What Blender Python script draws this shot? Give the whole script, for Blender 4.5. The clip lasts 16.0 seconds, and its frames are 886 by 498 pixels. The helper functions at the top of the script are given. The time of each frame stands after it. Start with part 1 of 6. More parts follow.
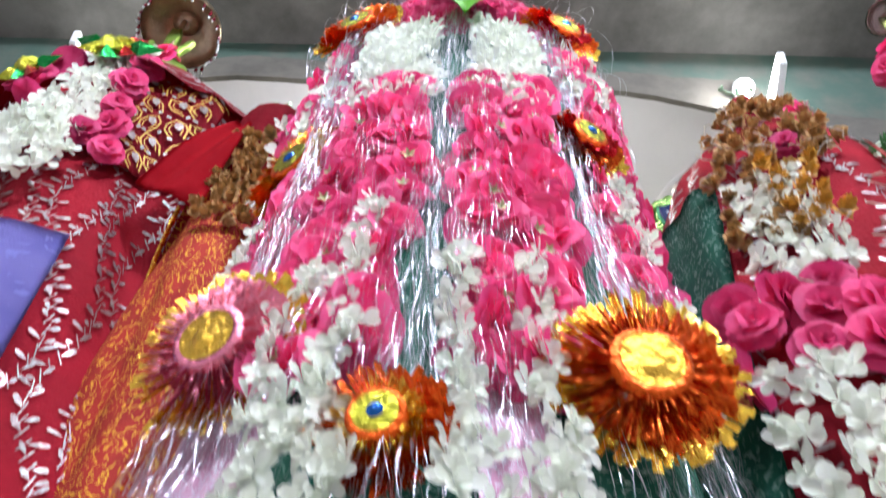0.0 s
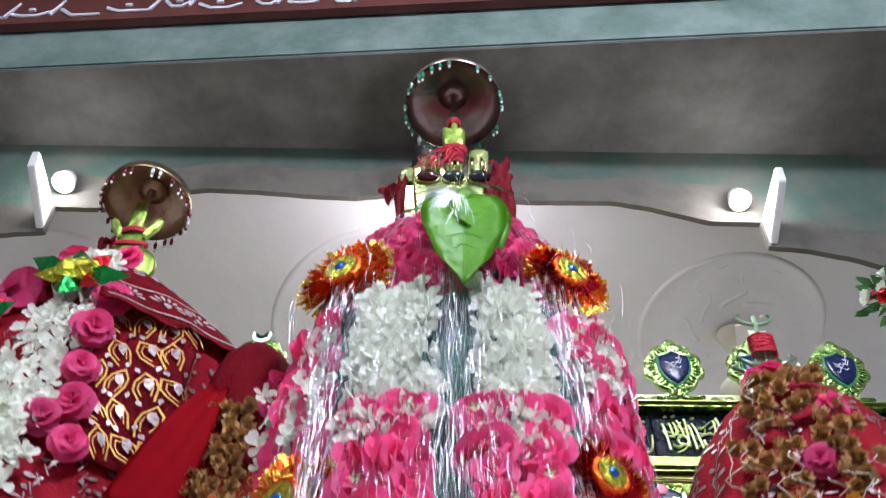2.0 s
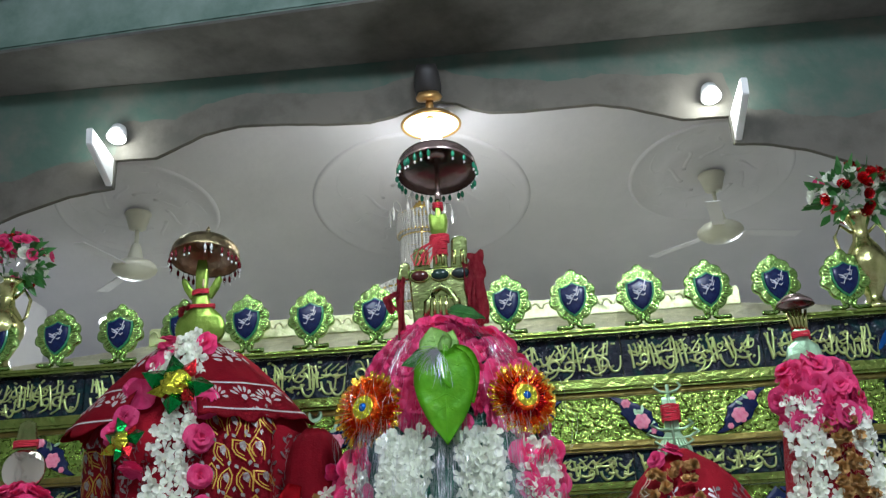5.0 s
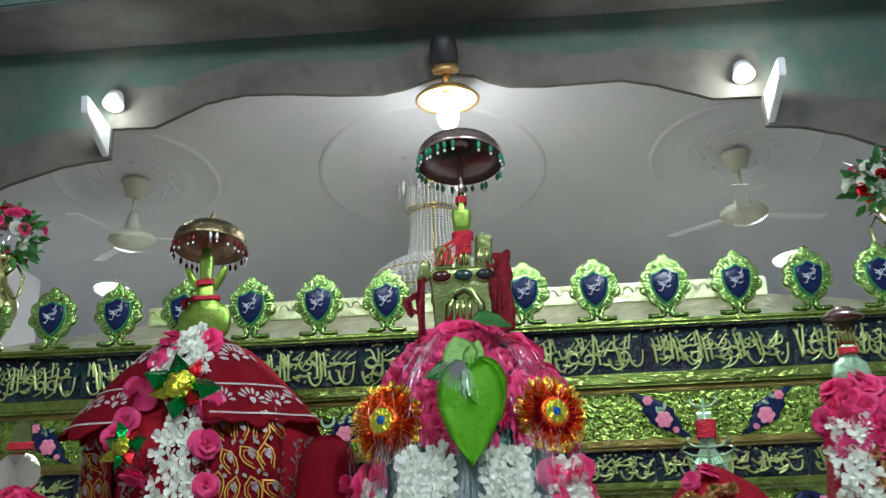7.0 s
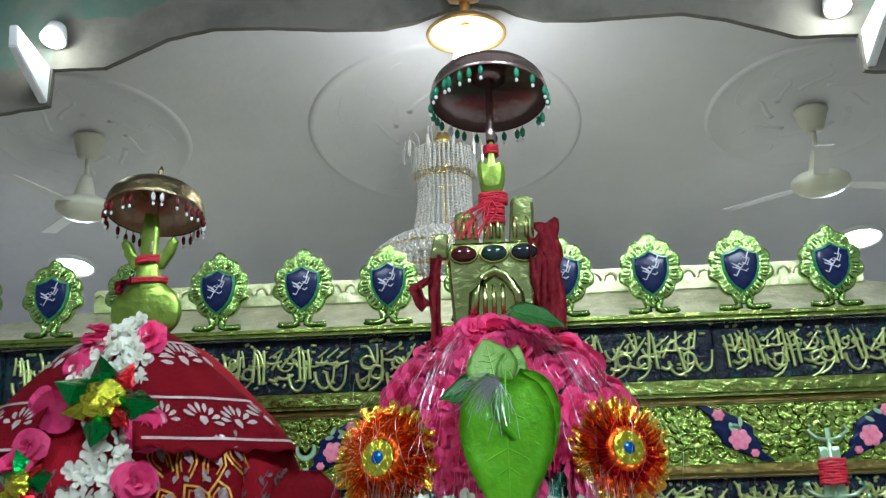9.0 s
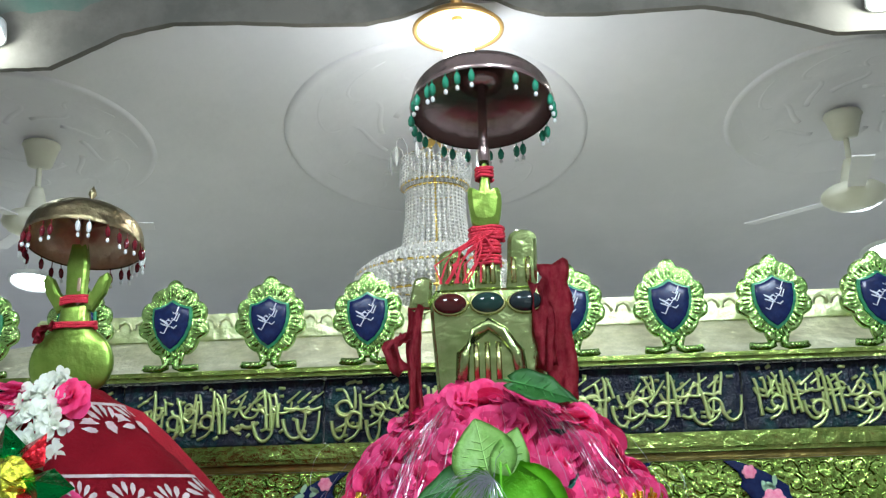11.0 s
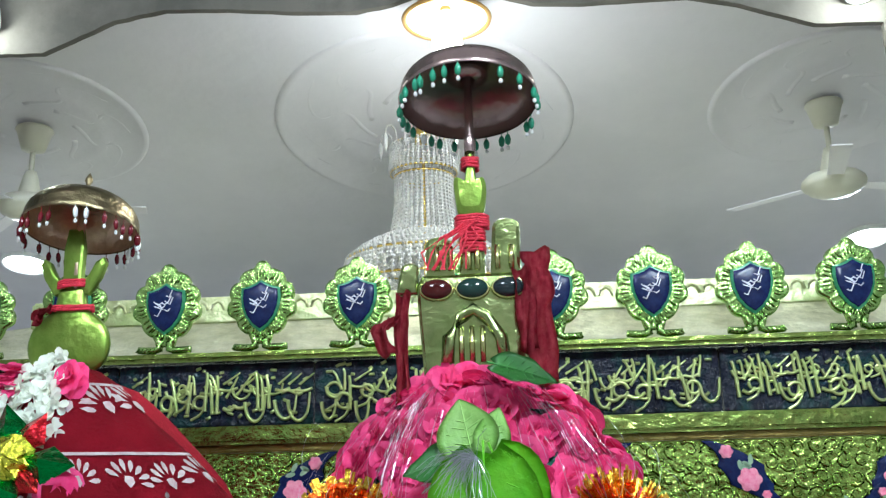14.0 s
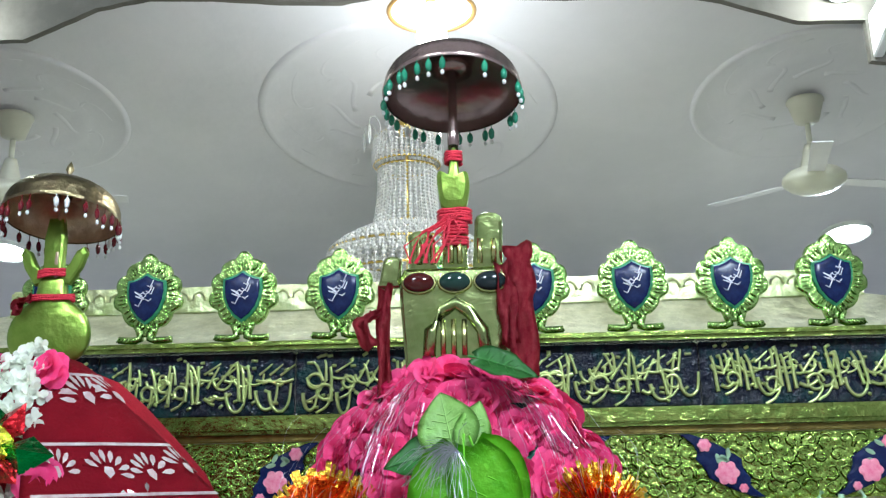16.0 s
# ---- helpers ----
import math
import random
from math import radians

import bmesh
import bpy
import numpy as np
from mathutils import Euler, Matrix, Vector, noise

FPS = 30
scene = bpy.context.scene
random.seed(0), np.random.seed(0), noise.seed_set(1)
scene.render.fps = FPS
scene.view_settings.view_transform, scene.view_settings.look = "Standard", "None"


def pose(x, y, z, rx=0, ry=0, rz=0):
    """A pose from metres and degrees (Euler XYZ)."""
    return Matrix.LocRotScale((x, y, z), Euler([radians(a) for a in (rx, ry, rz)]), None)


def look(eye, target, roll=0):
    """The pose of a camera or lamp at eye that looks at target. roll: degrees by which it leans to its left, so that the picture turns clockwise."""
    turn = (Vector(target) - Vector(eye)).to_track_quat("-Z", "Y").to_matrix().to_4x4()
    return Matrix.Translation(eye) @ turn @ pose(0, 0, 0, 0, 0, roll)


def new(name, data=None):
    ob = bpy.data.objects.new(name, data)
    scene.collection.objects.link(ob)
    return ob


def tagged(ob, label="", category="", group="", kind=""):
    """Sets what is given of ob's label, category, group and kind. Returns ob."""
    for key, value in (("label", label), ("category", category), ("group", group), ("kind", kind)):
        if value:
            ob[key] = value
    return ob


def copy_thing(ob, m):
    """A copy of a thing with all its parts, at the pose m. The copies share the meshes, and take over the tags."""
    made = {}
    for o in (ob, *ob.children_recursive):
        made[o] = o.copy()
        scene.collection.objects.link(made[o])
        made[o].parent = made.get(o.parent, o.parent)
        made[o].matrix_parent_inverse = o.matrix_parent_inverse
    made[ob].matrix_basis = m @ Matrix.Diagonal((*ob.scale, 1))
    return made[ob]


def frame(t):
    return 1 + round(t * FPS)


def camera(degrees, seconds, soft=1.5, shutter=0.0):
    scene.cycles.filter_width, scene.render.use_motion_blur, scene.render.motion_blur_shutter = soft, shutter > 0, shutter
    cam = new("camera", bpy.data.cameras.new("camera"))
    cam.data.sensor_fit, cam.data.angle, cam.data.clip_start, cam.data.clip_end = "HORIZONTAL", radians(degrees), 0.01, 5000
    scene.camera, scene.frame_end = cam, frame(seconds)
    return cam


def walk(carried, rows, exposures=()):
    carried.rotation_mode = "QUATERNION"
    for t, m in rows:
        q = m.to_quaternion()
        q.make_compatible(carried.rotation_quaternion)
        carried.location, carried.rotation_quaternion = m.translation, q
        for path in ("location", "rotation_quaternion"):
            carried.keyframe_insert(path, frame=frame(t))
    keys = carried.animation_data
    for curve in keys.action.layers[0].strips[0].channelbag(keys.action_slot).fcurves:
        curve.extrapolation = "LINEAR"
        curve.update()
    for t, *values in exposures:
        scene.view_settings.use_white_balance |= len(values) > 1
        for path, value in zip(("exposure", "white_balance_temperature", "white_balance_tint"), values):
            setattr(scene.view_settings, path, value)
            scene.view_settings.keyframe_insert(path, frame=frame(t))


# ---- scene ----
cam = camera(50.0, 16.0, soft=1.3, shutter=0.5)
# t, x, y, z, tilt, lean, turn
PATH = [
    (0, (0.064, 0.024, 0.860, 138.09, -1.94, -0.40)),
    (0.5, (0.015, -0.011, 0.957, 140.28, -1.06, -1.70)),
    (1, (0.003, -0.021, 1.064, 141.69, -0.69, -2.26)),
    (1.5, (-0.012, -0.065, 1.174, 139.48, -0.20, -2.39)),
    (2, (0.014, -0.237, 1.296, 136.26, -0.13, -0.80)),
    (2.5, (-0.018, -0.507, 1.424, 129.34, 0.97, -1.10)),
    (3, (-0.022, -0.830, 1.572, 123.37, 2.00, -0.55)),
    (3.5, (0.150, -1.054, 1.618, 119.67, 1.55, 4.30)),
    (4, (0.197, -1.196, 1.738, 116.33, 2.78, 5.13)),
    (6.5, (0.237, -1.323, 2.110, 106.88, 2.75, 5.03)),
    (7, (0.137, -1.198, 2.136, 107.12, 2.07, 4.23)),
    (7.5, (0.105, -1.045, 2.155, 104.43, 2.57, 2.65)),
    (8, (0.081, -0.894, 2.180, 106.69, 1.53, 2.81)),
    (8.5, (0.065, -0.743, 2.235, 106.21, 1.48, 4.26)),
    (11, (0.072, -0.326, 2.453, 105.57, 1.51, 4.17)),
    (11.5, (0.075, -0.345, 2.451, 105.44, 1.39, 4.14)),
    (12, (0.080, -0.368, 2.442, 104.46, 1.65, 3.55)),
    (12.5, (0.076, -0.371, 2.442, 104.79, 1.46, 3.52)),
    (13, (0.066, -0.372, 2.455, 104.62, 1.40, 3.62)),
    (13.5, (0.079, -0.373, 2.447, 104.65, 1.53, 3.58)),
    (14, (0.080, -0.377, 2.446, 104.50, 1.46, 3.52)),
    (14.5, (0.079, -0.379, 2.447, 104.77, 1.05, 2.79)),
    (15, (0.078, -0.381, 2.448, 104.43, 0.96, 2.72)),
    (15.5, (0.077, -0.380, 2.449, 104.19, 0.70, 2.49)),
    (16, (0.080, -0.381, 2.449, 103.92, 1.16, 2.35)),
]
walk(cam, [(t, pose(*p)) for t, p in PATH], exposures=[(0.0, 1.22, 6500, 16), (1.5, 0.85, 6500, 22), (2.5, 0.42, 6500, 13), (3.5, 0.14, 6500, 9), (6.5, 0.12, 6450, 4), (8.0, 0.12, 6400, 3), (11.0, 0.56, 6300, 3), (13.0, 0.57, 6300, 3), (14.0, 0.65, 6250, 3), (16.0, 0.66, 6250, 3)])

# ---- light ----
world = bpy.data.worlds.new("world")
scene.world = world
world.use_nodes = True
world.node_tree.nodes["Background"].inputs[0].default_value = (0.75, 0.85, 0.9, 1)
world.node_tree.nodes["Background"].inputs[1].default_value = 0.035


def area_lamp(name, eye, target, size, power, colour=(1, 1, 1)):
    data = bpy.data.lights.new(name, "AREA")
    data.shape, data.size, data.size_y, data.energy, data.color = "RECTANGLE", size[0], size[1], power, colour
    ob = new(name, data)
    ob.matrix_world = look(eye, target)
    return ob


def point_lamp(name, place, radius, power, colour=(1, 1, 1)):
    data = bpy.data.lights.new(name, "POINT")
    data.shadow_soft_size, data.energy, data.color = radius, power, colour
    ob = new(name, data)
    ob.location = place
    return ob


# unseen fill panels added overhead on the camera's side, weaker on the left
FILL_PANELS = [(-0.9, -1.0), (0.9, -1.0)]
for (lx, ly), watts in zip(FILL_PANELS, (24, 80)):
    area_lamp("panel_light", (lx, ly, 4.37), (lx * 0.5, 1.2, 1.6), (0.55, 0.55), watts, (0.89, 1.0, 1.19))
point_lamp("pendant_light", (-0.01, 1.66, 3.40), 0.06, 7, (0.98, 1.0, 1.05))
SPOTS = [(-1.175, 3.636), (0.978, 3.588)]
for (lx, lz), watts in zip(SPOTS, (1.8, 3.0)):
    point_lamp("spot_light", (lx, 1.655, lz - 0.03), 0.03, watts, (0.95, 1.0, 1.0))
DOWNLIGHTS = [(-1.75, 3.14), (1.50, 3.20)]
for (lx, ly), watts in zip(DOWNLIGHTS, (15, 17)):
    area_lamp("downlight", (lx, ly, 3.32), (lx, ly - 0.3, 2.0), (0.16, 0.16), watts, (0.92, 1.0, 1.12))

# ---- materials ----
def material(name, colour, rough=0.6, metal=0.0, second=None, scale=20.0, bump=0.0, bump_scale=60.0, spread=(0.35, 0.65),
             random_mix=0.0, emit=None, power=0.0, trans=0.0, through_light=0.0, sheen=0.0, gloss=0.5):
    m = bpy.data.materials.new(name)
    m.use_nodes = True
    nt = m.node_tree
    b = nt.nodes["Principled BSDF"]
    b.inputs["Roughness"].default_value, b.inputs["Metallic"].default_value = rough, metal
    b.inputs["Base Color"].default_value = (*colour, 1)
    b.inputs["Specular IOR Level"].default_value = gloss
    if trans:
        b.inputs["Transmission Weight"].default_value = trans
    if sheen:
        b.inputs["Sheen Weight"].default_value = sheen
    tex = nt.nodes.new("ShaderNodeTexCoord")
    out = None
    if second:
        n = nt.nodes.new("ShaderNodeTexNoise")
        n.inputs["Scale"].default_value, n.inputs["Detail"].default_value = scale, 6
        n.inputs["Roughness"].default_value = 0.64
        nt.links.new(tex.outputs["Object"], n.inputs["Vector"])
        r = nt.nodes.new("ShaderNodeValToRGB")
        r.color_ramp.elements[0].position, r.color_ramp.elements[1].position = spread
        r.color_ramp.elements[0].color, r.color_ramp.elements[1].color = (*colour, 1), (*second, 1)
        nt.links.new(n.outputs["Fac"], r.inputs["Fac"])
        out = r.outputs["Color"]
    if random_mix:
        info = nt.nodes.new("ShaderNodeObjectInfo")
        geo = nt.nodes.new("ShaderNodeNewGeometry")
        add = nt.nodes.new("ShaderNodeMath")
        add.operation = "ADD"
        nt.links.new(info.outputs["Random"], add.inputs[0])
        nt.links.new(geo.outputs["Random Per Island"], add.inputs[1])
        mp = nt.nodes.new("ShaderNodeMapRange")
        mp.inputs["From Max"].default_value = 2.0
        mp.inputs["To Min"].default_value, mp.inputs["To Max"].default_value = 1 - random_mix, 1 + random_mix
        nt.links.new(add.outputs[0], mp.inputs["Value"])
        hsv = nt.nodes.new("ShaderNodeHueSaturation")
        nt.links.new(mp.outputs["Result"], hsv.inputs["Value"])
        if out:
            nt.links.new(out, hsv.inputs["Color"])
        else:
            hsv.inputs["Color"].default_value = (*colour, 1)
        out = hsv.outputs["Color"]
    if out:
        nt.links.new(out, b.inputs["Base Color"])
    if bump:
        n2 = nt.nodes.new("ShaderNodeTexNoise")
        n2.inputs["Scale"].default_value, n2.inputs["Detail"].default_value = bump_scale, 5
        nt.links.new(tex.outputs["Object"], n2.inputs["Vector"])
        bp = nt.nodes.new("ShaderNodeBump")
        bp.inputs["Strength"].default_value, bp.inputs["Distance"].default_value = bump, 0.01
        nt.links.new(n2.outputs["Fac"], bp.inputs["Height"])
        nt.links.new(bp.outputs["Normal"], b.inputs["Normal"])
    if through_light:
        tl = nt.nodes.new("ShaderNodeBsdfTranslucent")
        mixs = nt.nodes.new("ShaderNodeMixShader")
        mixs.inputs[0].default_value = through_light
        if out:
            nt.links.new(out, tl.inputs["Color"])
        else:
            tl.inputs["Color"].default_value = (*colour, 1)
        nt.links.new(b.outputs[0], mixs.inputs[1])
        nt.links.new(tl.outputs[0], mixs.inputs[2])
        nt.links.new(mixs.outputs[0], nt.nodes["Material Output"].inputs["Surface"])
    if emit:
        b.inputs["Emission Color"].default_value, b.inputs["Emission Strength"].default_value = (*emit, 1), power
    return m


def printed(name, ground, motif, scale, amount=0.5, rough=0.75, ground2=None, motif2=None, foil=0.0, stretch=(1, 1, 1)):
    """Cloth with a block-printed pattern of curled motifs."""
    m = bpy.data.materials.new(name)
    m.use_nodes = True
    nt = m.node_tree
    L = nt.links.new
    b = nt.nodes["Principled BSDF"]
    b.inputs["Roughness"].default_value = rough
    b.inputs["Specular IOR Level"].default_value = 0.2
    tex = nt.nodes.new("ShaderNodeTexCoord")
    mapn = nt.nodes.new("ShaderNodeMapping")
    mapn.inputs["Scale"].default_value = stretch
    L(tex.outputs["UV"], mapn.inputs["Vector"])
    warp = nt.nodes.new("ShaderNodeTexNoise")
    warp.inputs["Scale"].default_value = scale * 1.3
    L(mapn.outputs["Vector"], warp.inputs["Vector"])
    mixv = nt.nodes.new("ShaderNodeMix")
    mixv.data_type = "VECTOR"
    mixv.inputs["Factor"].default_value = 0.035
    L(mapn.outputs["Vector"], mixv.inputs[4])
    L(warp.outputs["Color"], mixv.inputs[5])
    v = nt.nodes.new("ShaderNodeTexVoronoi")
    v.inputs["Scale"].default_value = scale
    L(mixv.outputs[1], v.inputs["Vector"])
    wav = nt.nodes.new("ShaderNodeMath")
    wav.operation = "MULTIPLY"
    wav.inputs[1].default_value = 19.0
    L(v.outputs["Distance"], wav.inputs[0])
    sn = nt.nodes.new("ShaderNodeMath")
    sn.operation = "SINE"
    L(wav.outputs[0], sn.inputs[0])
    v2 = nt.nodes.new("ShaderNodeTexVoronoi")
    v2.inputs["Scale"].default_value = scale * 3.1
    L(mixv.outputs[1], v2.inputs["Vector"])
    sub = nt.nodes.new("ShaderNodeMath")
    sub.operation = "SUBTRACT"
    L(sn.outputs[0], sub.inputs[0])
    L(v2.outputs["Distance"], sub.inputs[1])
    ramp = nt.nodes.new("ShaderNodeValToRGB")
    ramp.color_ramp.elements[0].position, ramp.color_ramp.elements[1].position = 0.78 - amount, 0.84 - amount
    ramp.color_ramp.elements[0].color, ramp.color_ramp.elements[1].color = (0, 0, 0, 1), (1, 1, 1, 1)
    L(sub.outputs[0], ramp.inputs["Fac"])
    n = nt.nodes.new("ShaderNodeTexNoise")
    n.inputs["Scale"].default_value = scale * 0.45
    L(mapn.outputs["Vector"], n.inputs["Vector"])

    def two(a, c):
        r = nt.nodes.new("ShaderNodeValToRGB")
        r.color_ramp.elements[0].position, r.color_ramp.elements[1].position = 0.4, 0.6
        r.color_ramp.elements[0].color, r.color_ramp.elements[1].color = (*a, 1), (*(c or a), 1)
        L(n.outputs["Fac"], r.inputs["Fac"])
        return r.outputs["Color"]
    mix = nt.nodes.new("ShaderNodeMix")
    mix.data_type = "RGBA"
    L(ramp.outputs["Color"], mix.inputs["Factor"])
    L(two(ground, ground2), mix.inputs[6])
    L(two(motif, motif2), mix.inputs[7])
    L(mix.outputs[2], b.inputs["Base Color"])
    if foil:
        mm = nt.nodes.new("ShaderNodeMath")
        mm.operation = "MULTIPLY"
        mm.inputs[1].default_value = foil
        L(ramp.outputs["Color"], mm.inputs[0])
        L(mm.outputs[0], b.inputs["Metallic"])
    weave = nt.nodes.new("ShaderNodeTexNoise")
    weave.inputs["Scale"].default_value = 260
    L(tex.outputs["Object"], weave.inputs["Vector"])
    bp = nt.nodes.new("ShaderNodeBump")
    bp.inputs["Strength"].default_value, bp.inputs["Distance"].default_value = 0.25, 0.004
    L(weave.outputs["Fac"], bp.inputs["Height"])
    L(bp.outputs["Normal"], b.inputs["Normal"])
    return m


